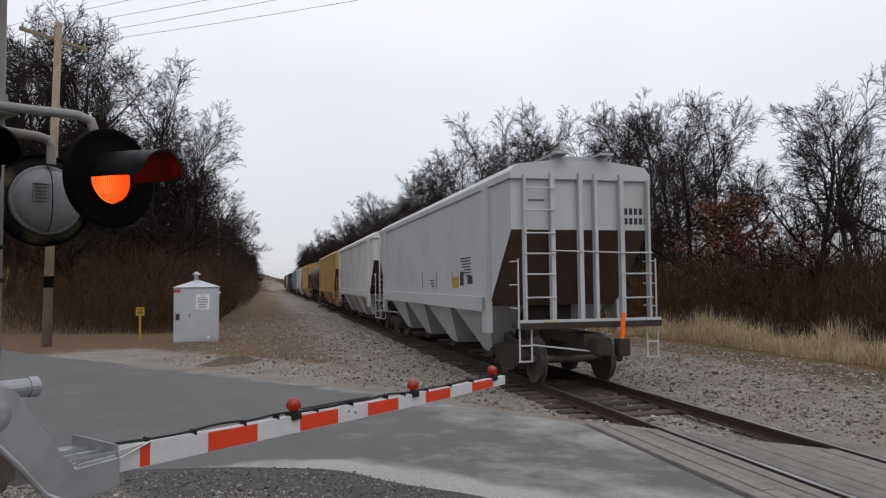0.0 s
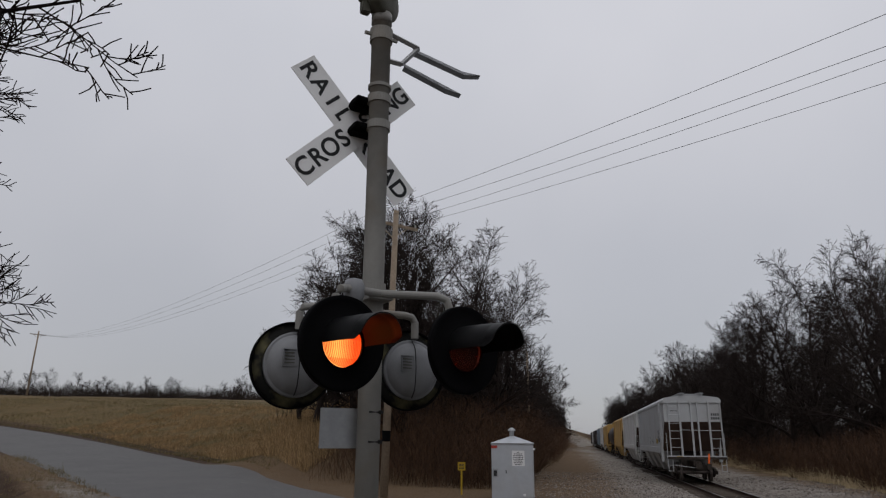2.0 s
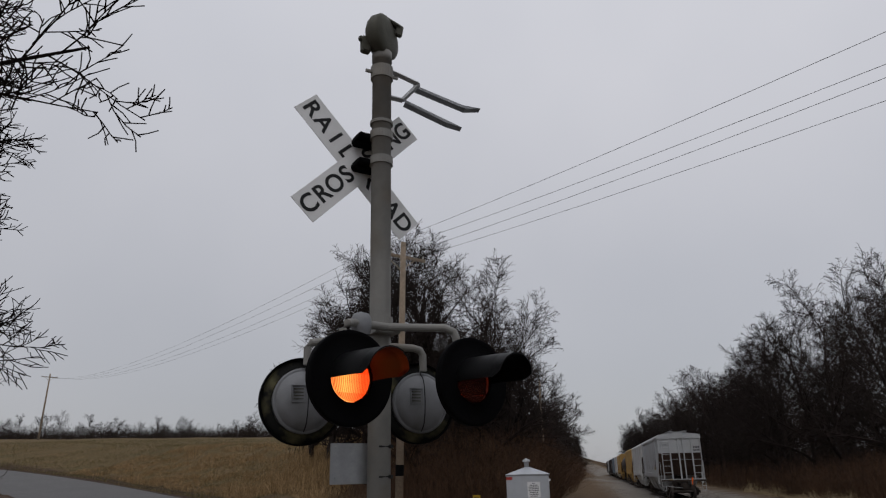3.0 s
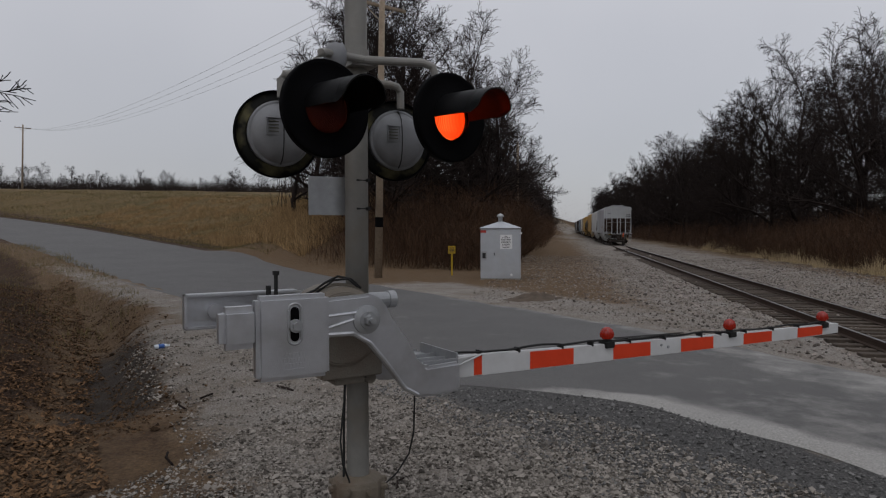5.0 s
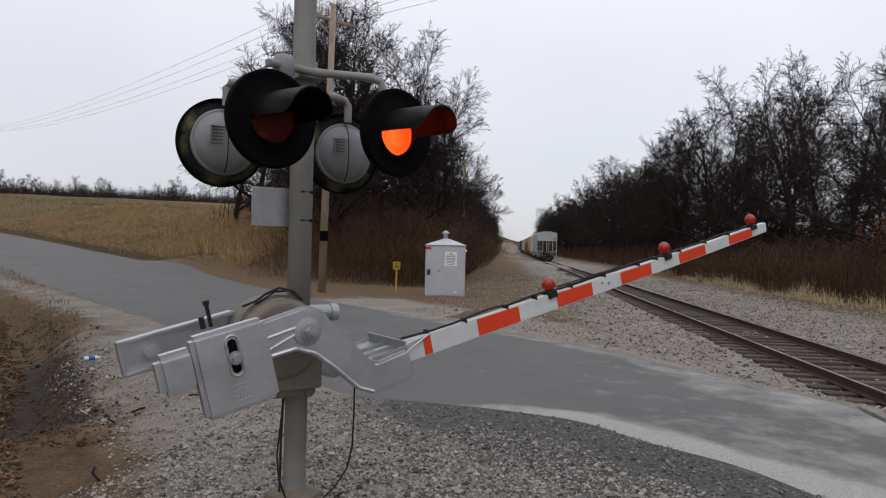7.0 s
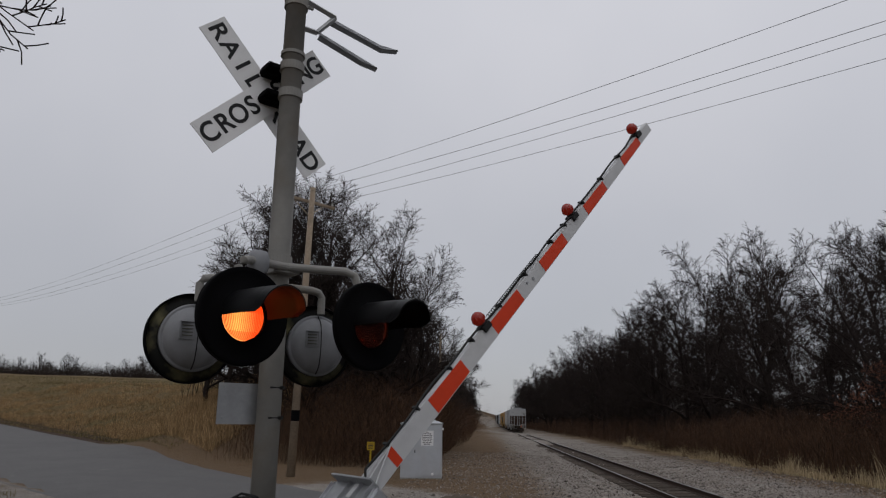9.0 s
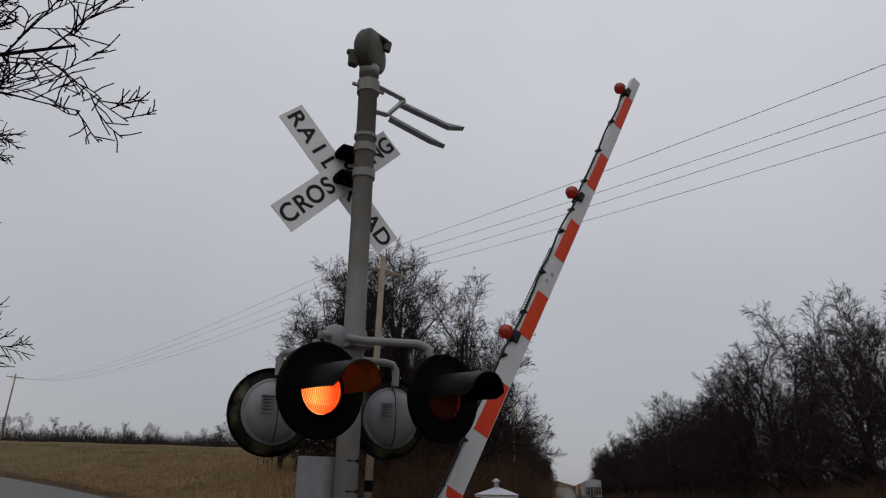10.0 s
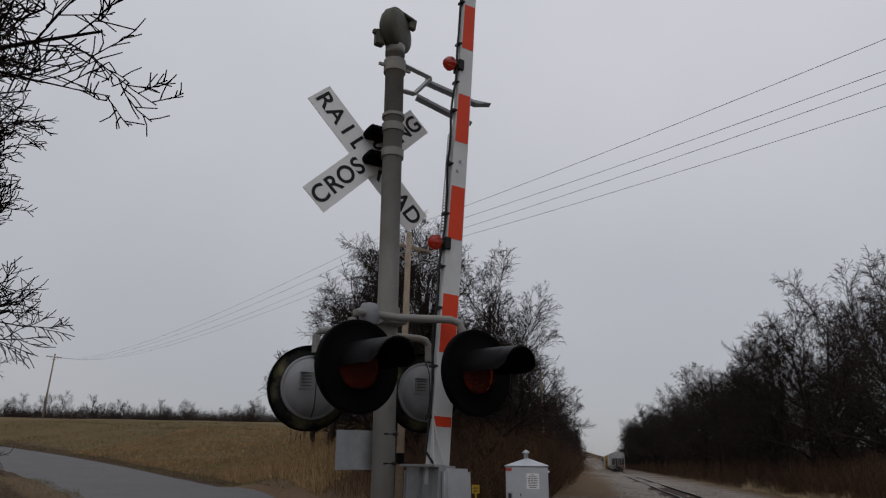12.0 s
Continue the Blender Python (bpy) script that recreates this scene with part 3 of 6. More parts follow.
def mast():
    bm = B()
    lathe(bm, [(0.071, 0.35), (0.071, 1.3), (0.074, 1.3), (0.074, 2.9), (0.071, 2.91), (0.071, 5.08), (0.076, 5.08), (0.076, 5.16), (0.0, 5.16)], 28)
    part("mast", bm, MASTGREY, signal, "weathered grey steel mast", smooth=False)
    for f in signal.children[-1].data.polygons:
        f.use_smooth = abs(f.normal.z) < 0.5
    for z, h in ((4.98, 0.05), (4.46, 0.03), (4.255, 0.03), (4.56, 0.012), (3.06, 0.05)):
        bm = B()
        lathe(bm, [(0.072, z - h), (0.084, z - h), (0.084, z + h), (0.072, z + h)], 24)
        if z > 4.9:
            box(bm, -0.13, 0.13, -0.01, 0.01, z - 0.01, z + 0.01)
        part("clamp_band", bm, MASTGREY, signal, "dark mast clamp band")
    bm = B()
    # cast base: tapered ribbed pedestal and a four-lobed foot
    lathe(bm, [(0.0, 0.38), (0.09, 0.385), (0.165, 0.36), (0.175, 0.33), (0.175, 0.06), (0.16, -0.03), (0.25, -0.05), (0.28, -0.07), (0.28, -0.12), (0, -0.12)], 8, Matrix.Rotation(radians(22.5), 4, "Z"))
    for k in range(8):
        a = k * math.tau / 8
        m = Matrix.Rotation(a, 4, "Z")
        box(bm, 0.14, 0.182, -0.012, 0.012, -0.04, 0.34, m)
        if k % 2:
            box(bm, 0.15, 0.36, -0.09, 0.09, -0.115, -0.055, m)
            rod(bm, m @ Vector((0.29, 0, -0.06)), m @ Vector((0.29, 0, 0.03)), 0.016, sides=6)
            rod(bm, m @ Vector((0.29, 0, -0.055)), m @ Vector((0.29, 0, -0.015)), 0.036, sides=6)
        rod(bm, m @ Vector((0.16, 0, 0.315)), m @ Vector((0.20, 0, 0.315)), 0.022, sides=6)
    part("base", bm, BASEIRON, signal, "rusty cast iron mast base with anchor bolts", bevel=0.004)
    signal.children[-1].matrix_basis = pose(0, 0, 0, 0, 0, 22)
    bm = B()
    box(bm, -0.42, 0.42, -0.42, 0.42, -0.45, -0.115)
    part("concrete_pad", bm, mat("pad_concrete", (0.30, 0.275, 0.24), 0.9, 0, 0.2, 8, bump=0.3, bump_scale=60), signal, "square concrete footing", bevel=0.015)
    signal.children[-1].matrix_basis = pose(0, 0, 0, 0, 0, 22)


def flashing_light(name, x, y, z, turn, hot, plate=True):
    """One round signal: background disc, hood, lens, lamp and bell-shaped housing. It shines along its own +x."""
    unit = empty(name, pose(x, y, z - 0.032, 0, 0, turn) @ Matrix.Scale(0.925, 4), "", "")
    unit.parent = signal
    ry = Matrix.Rotation(radians(90), 4, "Y")
    bm = B()
    lathe(bm, [(0.152, 0.0), (0.16, -0.012), (0.27, -0.004), (0.292, 0.004), (0.297, -0.004), (0.297, -0.05), (0.290, -0.05), (0.288, -0.016), (0.27, -0.018), (0.16, -0.026), (0.148, -0.02)], 56, ry)
    ob = part("background", bm, BLACK, unit, "round black background disc", smooth=True)
    bm = B()
    # hood: a half tube over the lens, a little narrower at its end
    n, rows = 26, []
    for i in range(n + 1):
        a = radians(-4 + 188 * i / n)
        reach = 0.40 + 0.03 * math.sin(max(0.0, a)) - (0.07 if i in (0, n) else 0.025 if i in (1, n - 1) else 0)
        for rr in (0.158, 0.150):
            rows.append([bm.verts.new((reach * q, rr * (1 - 0.07 * q) * math.cos(a), rr * (1 - 0.07 * q) * math.sin(a) - 0.012 * q * q)) for q in (0, 0.25, 0.5, 0.75, 1.0)])
    for i in range(n):
        for side in (0, 1):
            a, b = rows[2 * i + side], rows[2 * i + 2 + side]
            for q in range(4):
                f = (a[q], a[q + 1], b[q + 1], b[q])
                bm.faces.new(f if side else f[::-1])
        bm.faces.new((rows[2 * i][4], rows[2 * i + 1][4], rows[2 * i + 3][4], rows[2 * i + 2][4]))
    part("hood", bm, HOODBLACK, unit, "black tapering hood", smooth=True)
    bm = B()
    lathe(bm, [(0.147, -0.004), (0.135, 0.016), (0.10, 0.034), (0.05, 0.044), (0.0, 0.047)], 40, ry)
    lens = part("lens", bm, LENS, unit, "red ribbed glass lens", smooth=True)
    lens.visible_shadow = False
    # five lamp rows that turn over: one face glows, the other is dark
    lamps = []
    for i in range(5):
        zc, hh = -0.118 + 0.059 * i, 0.02955
        bm = B()
        grid = {}
        for q in range(13):
            for w in range(3):
                zz = -hh + hh * w
                half = math.sqrt(max(0.0, 0.150 ** 2 - min(0.147, abs(zc + zz)) ** 2))
                yy = half * (q - 6) / 6
                for sgn in (1, -1):
                    v = bm.verts.new((0.0003 * sgn, yy, zz))
                    grid[q, w, sgn] = v
        for q in range(12):
            for w in range(2):
                for sgn in (1, -1):
                    f = bm.faces.new((grid[q, w, sgn], grid[q + 1, w, sgn], grid[q + 1, w + 1, sgn], grid[q, w + 1, sgn])[::sgn])
                    f.material_index = 0 if sgn > 0 else 1
        row = part("lamp_row", bm, [lamp_glow(hot * max(0.0, 1 - abs(zc + 0.035) / 0.15)), BLACK], unit, "row of the signal lamp")
        row.matrix_basis = pose(-0.04, 0, zc)
        lamps.append((row, (-0.04, 0, zc)))
    # added black plate: keeps glow of turned-away rows off the housing
    bm = B()
    lathe(bm, [(0.0, -0.084), (0.178, -0.084), (0.178, -0.078), (0.0, -0.078)], 32, ry)
    part("reflector", bm, BLACK, unit, "added black plate that blocks glow behind the lamp rows")
    bm = B()
    lathe(bm, [(0.212, -0.02), (0.214, -0.062), (0.222, -0.066), (0.222, -0.080), (0.208, -0.084), (0.202, -0.082), (0.198, -0.09), (0.186, -0.112), (0.15, -0.138), (0.09, -0.152), (0.04, -0.157), (0.0, -0.158)], 44, ry)
    part("housing", bm, BELLGREY, unit, "grey domed lamp housing", smooth=True)
    bm = B()
    pts = [(-0.07, 0.0, 0.224), (-0.083, 0, 0.216), (-0.09, 0, 0.199), (-0.113, 0, 0.186), (-0.139, 0, 0.15), (-0.153, 0, 0.09), (-0.159, 0, 0.0), (-0.153, 0, -0.09), (-0.139, 0, -0.15), (-0.113, 0, -0.186), (-0.088, 0, -0.206)]
    pipe(bm, pts, 0.004, 6)
    part("rib", bm, CABLE, unit, "dark seam of the housing")
    if plate:
        bm = B()
        for y0, y1, z0, z1 in ((0.018, 0.022, -0.02, 0.095), (0.112, 0.116, -0.02, 0.095), (0.022, 0.112, 0.091, 0.095), (0.022, 0.112, -0.02, -0.016)):
            box(bm, -0.160, -0.130, y0, y1, z0, z1)
        plate_frame = part("plate", bm, BELLGREY, unit, "small raised maker's plate")
        for k in range(4):
            bm = B()
            box(bm, -0.158, -0.130, 0.034, 0.10, 0.0 + 0.022 * k, 0.007 + 0.022 * k)
            part("print_line", bm, BELLDARK, plate_frame)
    bm = B()
    lathe(bm, [(0.218, -0.024), (0.286, -0.020), (0.286, -0.026), (0.218, -0.030)], 44, ry)
    part("back_ring", bm, RINGOLIVE, unit, "stained yellow-black back of the background disc", smooth=True)
    return unit, lamps


def crossarm():
    bm = B()
    # the front pair hangs from a bent pipe before the mast, the rear pair from one behind it
    for pts in ([(-0.36, -0.27, 2.9), (-0.36, -0.27, 2.985), (-0.33, -0.26, 3.03), (-0.28, -0.2, 3.05), (0, -0.13, 3.055), (0.352, -0.25, 3.055), (0.412, -0.27, 3.03), (0.427, -0.275, 2.98), (0.427, -0.275, 2.9)],
                [(-0.455, 0.11, 2.82), (-0.455, 0.11, 2.93), (-0.43, 0.11, 2.965), (-0.38, 0.11, 2.975), (0.3, 0.11, 2.975), (0.35, 0.11, 2.965), (0.375, 0.11, 2.93), (0.375, 0.11, 2.82)]):
        pipe(bm, pts, 0.026, 12)
    box(bm, -0.085, 0.085, -0.14, 0.13, 3.02, 3.085)
    part("crossarm", bm, MASTGREY, signal, "bent grey pipe crossarm carrying the lights", smooth=False).matrix_basis = pose(0, 0, -0.032)
    bm = B()
    lathe(bm, [(0.055, 2.95), (0.066, 2.99), (0.066, 3.05), (0.05, 3.085), (0.0, 3.10)], 20, Matrix.Translation((-0.2, -0.16, 0.0)))
    part("junction_box", bm, BELLGREY, signal, "domed grey junction box", smooth=True)


def crossbuck():
    tilt = Matrix.Translation((-0.106, 0.175, 4.274)) @ pose(0, 0, 0, -3.0, 0, 3.0)
    for word, angle, depth in (("RAILROAD", -47.0, 0.012), ("CROSSING", 45.3, -0.006)):
        m = tilt @ Matrix.Translation((0, depth, 0)) @ Matrix.Rotation(-radians(angle), 4, "Y")
        bm = B()
        box(bm, -0.6095, 0.6095, -0.003, 0.003, -0.1145, 0.1145)
        blade = part("crossbuck_blade", bm, BLADEWHITE, signal, "white crossbuck blade with black lettering", bevel=0.0015)
        blade.matrix_basis = m
        for ch, at in zip(word, (-0.535, -0.40, -0.265, -0.135, 0.125, 0.26, 0.395, 0.53)):
            cu = bpy.data.curves.new("letter", "FONT")
            cu.body, cu.size, cu.align_x, cu.align_y, cu.extrude, cu.offset = ch, 0.186, "CENTER", "CENTER", 0.001, 0.0035
            tmp = bpy.data.objects.new("letter", cu)
            me = bpy.data.meshes.new_from_object(tmp)
            bpy.data.objects.remove(tmp)
            me.materials.append(LETTER)
            ob = new("letter", me)
            ob.parent = blade
            ob.matrix_basis = pose(at, -0.0042, 0, 90, 0, 0)
    for z in (4.25, 4.45):
        bm = B()
        box(bm, -0.16, 0.05, 0.06, 0.17, z - 0.035, z + 0.035)
        box(bm, -0.17, -0.08, 0.0, 0.165, z - 0.022, z + 0.016)
        rod(bm, (-0.155, -0.01, z), (-0.155, 0.15, z), 0.016, sides=8)
        part("crossbuck_bracket", bm, BLACK, signal, "black crossbuck clamp bracket", bevel=0.006)


def mast_bell():
    ob = empty("bell", pose(0.0, 0.0, 5.30, 0, 0, 0), "", "")
    ob.parent = signal
    m = pose(0, 0, 0, 90, 0, 38)
    bm = B()
    lathe(bm, [(0.0, 0.075), (0.10, 0.07), (0.165, 0.055), (0.178, 0.04), (0.178, -0.02), (0.15, -0.055), (0.0, -0.065)], 32, m)
    part("gong_case", bm, BELLDARK, ob, "round dark olive bell case", smooth=True)
    bm = B()
    lathe(bm, [(0.0, -0.09), (0.06, -0.088), (0.13, -0.075), (0.16, -0.05), (0.162, -0.04)], 28, m)
    part("gong", bm, BELLDARK, ob, "weathered bell gong", smooth=True)
    bm = B()
    box(bm, -0.05, 0.10, -0.03, 0.03, 0.16, 0.19, pose(0, 0, 0, 0, 18, 0))
    box(bm, 0.09, 0.15, -0.02, 0.02, 0.08, 0.18, pose(0, 0, 0, 0, 10, 0))
    part("rain_shield", bm, BELLDARK, ob, "hooked rain shield", bevel=0.008)
    bm = B()
    box(bm, -0.17, -0.10, -0.03, 0.03, -0.17, -0.04)
    box(bm, -0.19, -0.12, -0.02, 0.02, -0.08, -0.04)
    part("striker", bm, BELLDARK, ob, "small clapper housing", bevel=0.008)
    bm = B()
    rod(bm, (0, 0, -0.16), (0, 0, -0.10), 0.072, 0.06, 20)
    part("socket", bm, MASTGREY, ob)


def top_bracket():
    """Two tapered steel brackets that steady the gate arm when it stands upright."""
    bm = B()
    rod(bm, (0.05, 0, 5.03), (0.30, -0.02, 4.965), 0.022, sides=4)
    rod(bm, (0.05, 0, 4.80), (0.16, -0.02, 4.79), 0.022, sides=4)
    rod(bm, (0.30, -0.02, 4.965), (0.16, -0.02, 4.79), 0.018, sides=4)
    part("bracket_stay", bm, GALV, signal, "galvanised bracket stays")
    for (a, b, c) in (((0.27, 0.03, 4.99), (0.74, 0.06, 4.94), (0.90, 0.08, 4.955)), ((0.16, -0.03, 4.80), (0.52, -0.03, 4.715), (0.65, -0.03, 4.67))):
        bm = B()
        for p, q, w0, w1 in ((a, b, 0.05, 0.05), (b, c, 0.05, 0.012)):
            p, q = Vector(p), Vector(q)
            for off in (0, 1):
                vs = []
                for pt, w in ((p, w0), (q, w1)):
                    o = Vector((0, -0.035 * off, -w * (0 if off == 0 else 1)))
                    vs += [bm.verts.new(pt + o), bm.verts.new(pt + o + (Vector((0, -0.035, -w)) if off == 0 else Vector((0, 0.035, -0.02))))]
                bm.faces.new((vs[0], vs[2], vs[3], vs[1]))
        bmesh.ops.solidify(bm, geom=bm.faces[:], thickness=0.004)
        part("bracket_arm", bm, GALV, signal, "tapered galvanised channel bracket")


def mechanism():
    bm = B()
    # drum-shaped gear case round the mast
    m = pose(-0.16, 0.02, 1.36, 90, 0, 0)
    lathe(bm, [(0.0, 0.20), (0.22, 0.195), (0.255, 0.17), (0.26, 0.10), (0.275, 0.10), (0.275, 0.06), (0.26, 0.06), (0.26, -0.14), (0.23, -0.17), (0.0, -0.18)], 30, m)
    box(bm, -0.30, 0.10, -0.16, 0.18, 1.05, 1.32)
    box(bm, -0.20, 0.0, -0.12, 0.14, 1.00, 1.10)
    rod(bm, (0.05, -0.10, 1.02), (0.05, -0.02, 1.02), 0.04, sides=10)
    part("gate_mechanism", bm, MECH, signal, "weathered grey gate drive case", bevel=0.006)
    for f in signal.children[-1].data.polygons:
        f.use_smooth = True
    bm = B()
    rod(bm, (0.06, 0.05, 1.50), (0.27, 0.05, 1.50), 0.052, sides=18)
    rod(bm, (0.24, 0.05, 1.50), (0.29, 0.05, 1.50), 0.058, sides=18)
    part("conduit_fitting", bm, GALV, signal, "grey conduit cap", smooth=False)
    bm = B()
    pipe(bm, [(-0.02, -0.1, 1.6), (-0.10, -0.14, 1.66), (-0.18, -0.12, 1.68), (-0.26, -0.1, 1.64), (-0.33, -0.12, 1.60), (-0.40, -0.1, 1.57)], 0.008, 6)
    pipe(bm, [(-0.05, -0.12, 1.61), (-0.13, -0.16, 1.665), (-0.2, -0.1, 1.655), (-0.27, -0.13, 1.62), (-0.32, -0.1, 1.58)], 0.007, 6)
    part("mechanism_cable", bm, CABLE, signal, "loose black cables")
    for pts in ([(-0.12, -0.10, 1.02), (-0.15, -0.12, 0.85), (-0.17, -0.12, 0.65), (-0.15, -0.11, 0.5), (-0.10, -0.09, 0.38), (-0.08, -0.08, 0.3)],
                [(0.30, -0.22, 1.15), (0.31, -0.2, 0.85), (0.32, -0.17, 0.65), (0.30, -0.14, 0.5), (0.22, -0.12, 0.38), (0.12, -0.10, 0.30)]):
        bm = B()
        pipe(bm, pts, 0.006, 6)
        part("hanging_wire", bm, CABLE, signal, "hanging black wire")
    bm = B()
    pipe(bm, [(-0.075, 0.03, 1.0), (-0.085, 0.03, 0.7), (-0.09, 0.02, 0.5), (-0.10, 0.0, 0.36)], 0.008, 8)
    pipe(bm, [(0.075, 0.03, 1.0), (0.08, 0.03, 0.85), (0.07, 0.04, 0.7)], 0.010, 8)
    part("conduit", bm, CABLE, signal, "black cable conduit")


def sign_back():
    bm = B()
    box(bm, -0.295, -0.0, -0.004, 0.004, 2.06, 2.305)
    ob = part("notice_back", bm, GALV, signal, "blank back of a small metal notice", bevel=0.003)
    ob.matrix_basis = pose(0, 0.078, 0, 0, 0, 0)
    for z in (2.10, 2.28):
        bm = B()
        rod(bm, (-0.26, 0.066, z), (-0.26, 0.076, z), 0.008, sides=6)
        part("notice_bolt", bm, GALV, signal)
        bm = B()
        rod(bm, (-0.03, -0.0745, z), (0.05, -0.0615, z), 0.006, sides=6)
        rod(bm, (0.04, -0.052, z), (0.052, -0.085, z), 0.012, sides=6)
        part("strap_bolt", bm, CABLE, signal, "dark strap bolt of the notice")


PIVOT = (-0.115, 0.0, 1.44)


def gate():
    """The turning part: two cast side arms with counterweights, the striped arm and its lamps. Built about the pivot."""
    px, pz = PIVOT[0], PIVOT[2]
    arms = empty("gate_arm", pose(*PIVOT), "", "")
    arms.parent = signal
    outline = [(-0.40, 0.13), (-0.10, 0.145), (-0.03, 0.15), (0.04, 0.125), (0.085, 0.07), (0.12, 0.0), (0.235, -0.16), (0.30, -0.275), (0.36, -0.325), (0.60, -0.315), (0.605, -0.50), (0.42, -0.515),
               (0.29, -0.505), (0.20, -0.45), (0.06, -0.27), (-0.04, -0.15), (-0.14, -0.085), (-0.40, -0.08)]
    for y0, y1 in ((-0.40, -0.345), (0.15, 0.19)):
        bm = B()
        prism(bm, outline, y0, y1)
        part("side_arm", bm, SILVER, arms, "aluminium-painted cast side arm", bevel=0.018)
    bm = B()
    for x0, z0, x1, z1 in ((-0.38, 0.03, -0.10, 0.045), (-0.36, -0.05, -0.12, 0.01)):
        rod(bm, (x0, -0.404, z0), (x1, -0.404, z1), 0.009, sides=8)
    pipe(bm, [(-0.38, -0.40, -0.072), (-0.14, -0.40, -0.076), (-0.03, -0.40, -0.14), (0.07, -0.40, -0.26), (0.20, -0.40, -0.435), (0.29, -0.40, -0.49)], 0.014, 8)
    part("casting_rib", bm, SILVER, arms)
    bm = B()
    lathe(bm, [(0.0, 0.0), (0.085, 0.0), (0.085, 0.012), (0.05, 0.02), (0.05, 0.03), (0.0, 0.03)], 28, pose(0, -0.40, 0, 90, 0, 0))
    rod(bm, (0, -0.43, 0), (0, -0.47, 0), 0.034, sides=6)
    rod(bm, (0, -0.46, 0), (0, -0.495, 0), 0.018, sides=12)
    part("pivot_bolt", bm, GALV, arms, "galvanised pivot boss and nut", bevel=0.002)
    bm = B()
    rod(bm, (0, -0.36, 0), (0, 0.17, 0), 0.05, sides=20)
    part("pivot_shaft", bm, MECH, arms, smooth=True)
    # counterweights
    bm = B()
    box(bm, -0.725, -0.315, -0.50, -0.40, -0.285, 0.175)
    w = part("counterweight", bm, SILVER, arms, "thick slotted silver counterweight plate", bevel=0.024)
    bm = B()
    for z in (-0.052, 0.088):
        rod(bm, (-0.52, -0.503, z), (-0.52, -0.44, z), 0.024, sides=16)
    box(bm, -0.544, -0.496, -0.5035, -0.44, -0.052, 0.088)
    part("slot", bm, BLACK, w)
    bm = B()
    pipe(bm, [(-0.52 + 0.036 * math.cos(a), -0.5, 0.018 + 0.036 * math.sin(a) + (0.075 if math.sin(a) > 0 else -0.075)) for a in [k * math.tau / 24 for k in range(25)]], 0.008, 6)
    rod(bm, (-0.52, -0.53, 0.01), (-0.52, -0.49, 0.01), 0.036, sides=20)
    rod(bm, (-0.52, -0.55, 0.01), (-0.52, -0.52, 0.01), 0.024, sides=6)
    part("weight_bolt", bm, GALV, w, "clamp bolt")
    bm = B()
    for i, (n, wd) in enumerate(((6, 0.10), (7, 0.115), (6, 0.10))):
        for k in range(n):
            x = -0.52 - wd / 2 + wd * k / (n - 1)
            box(bm, x - 0.006, x + 0.006, -0.503, -0.498, -0.155 - 0.028 * i, -0.137 - 0.028 * i)
    box(bm, -0.575, -0.465, -0.503, -0.498, -0.232, -0.222)
    part("cast_lettering", bm, SILVER, w, "worn raised cast marks")
    bm = B()
    box(bm, -0.91, -0.70, -0.49, -0.37, -0.10, 0.125)
    part("counterweight", bm, SILVER, arms, "rounded silver end weight", bevel=0.035)
    # rear arm: an open tray-shaped channel behind the mast
    bm = B()
    box(bm, -0.98, -0.30, 0.16, 0.175, -0.06, 0.15)
    for x0, x1, z0, z1 in ((-0.98, -0.30, 0.132, 0.15), (-0.98, -0.30, -0.06, -0.045), (-0.98, -0.962, -0.06, 0.15)):
        box(bm, x0, x1, 0.10, 0.175, z0, z1)
    rod(bm, (-0.80, 0.11, 0.04), (-0.80, 0.17, 0.04), 0.045, sides=14)
    part("rear_channel", bm, SILVER, arms, "open silver rear weight channel", bevel=0.005)
    bm = B()
    rod(bm, (-0.50, -0.1, 0.13), (-0.50, -0.1, 0.28), 0.012, sides=8)
    rod(bm, (-0.50, -0.1, 0.26), (-0.50, -0.1, 0.285), 0.02, sides=6)
    rod(bm, (-0.545, -0.1, 0.13), (-0.545, -0.1, 0.2), 0.016, sides=8)
    part("adjusting_bolt", bm, CABLE, arms, "dark adjusting bolt")
    # clevis that holds the board
    bm = B()
    box(bm, 0.36, 0.62, -0.20, -0.19, -0.50, -0.31)
    box(bm, 0.36, 0.62, -0.06, -0.05, -0.50, -0.31)
    box(bm, 0.36, 0.62, -0.34, 0.15, -0.345, -0.335)
    box(bm, 0.605, 0.62, -0.34, 0.15, -0.36, -0.27)
    box(bm, 0.36, 0.61, -0.345, -0.335, -0.345, -0.30)
    part("arm_clevis", bm, GALV, arms, "folded metal arm clevis", bevel=0.003)
    # the board: starts deep, tapers to the tip
    y0, y1 = -0.155, -0.10
    sl = -0.021
    zc = lambda x: -0.405 + sl * (x - 0.6) + (0.0 if x < 3 else 0.004 * (x - 3) ** 2)
    hh = lambda x: 0.075 - 0.0055 * (x - 0.5)
    xs = [0.5, 0.85, 1.3, 2.0, 2.8, 3.6, 4.4, 5.0, 5.27]
    bm = B()
    prism(bm, [(x, zc(x) + hh(x)) for x in xs] + [(x, zc(x) - hh(x)) for x in xs[::-1]], y0, y1)
    board = part("arm_board", bm, ARMWHITE, arms, "long tapering white gate arm", bevel=0.004)
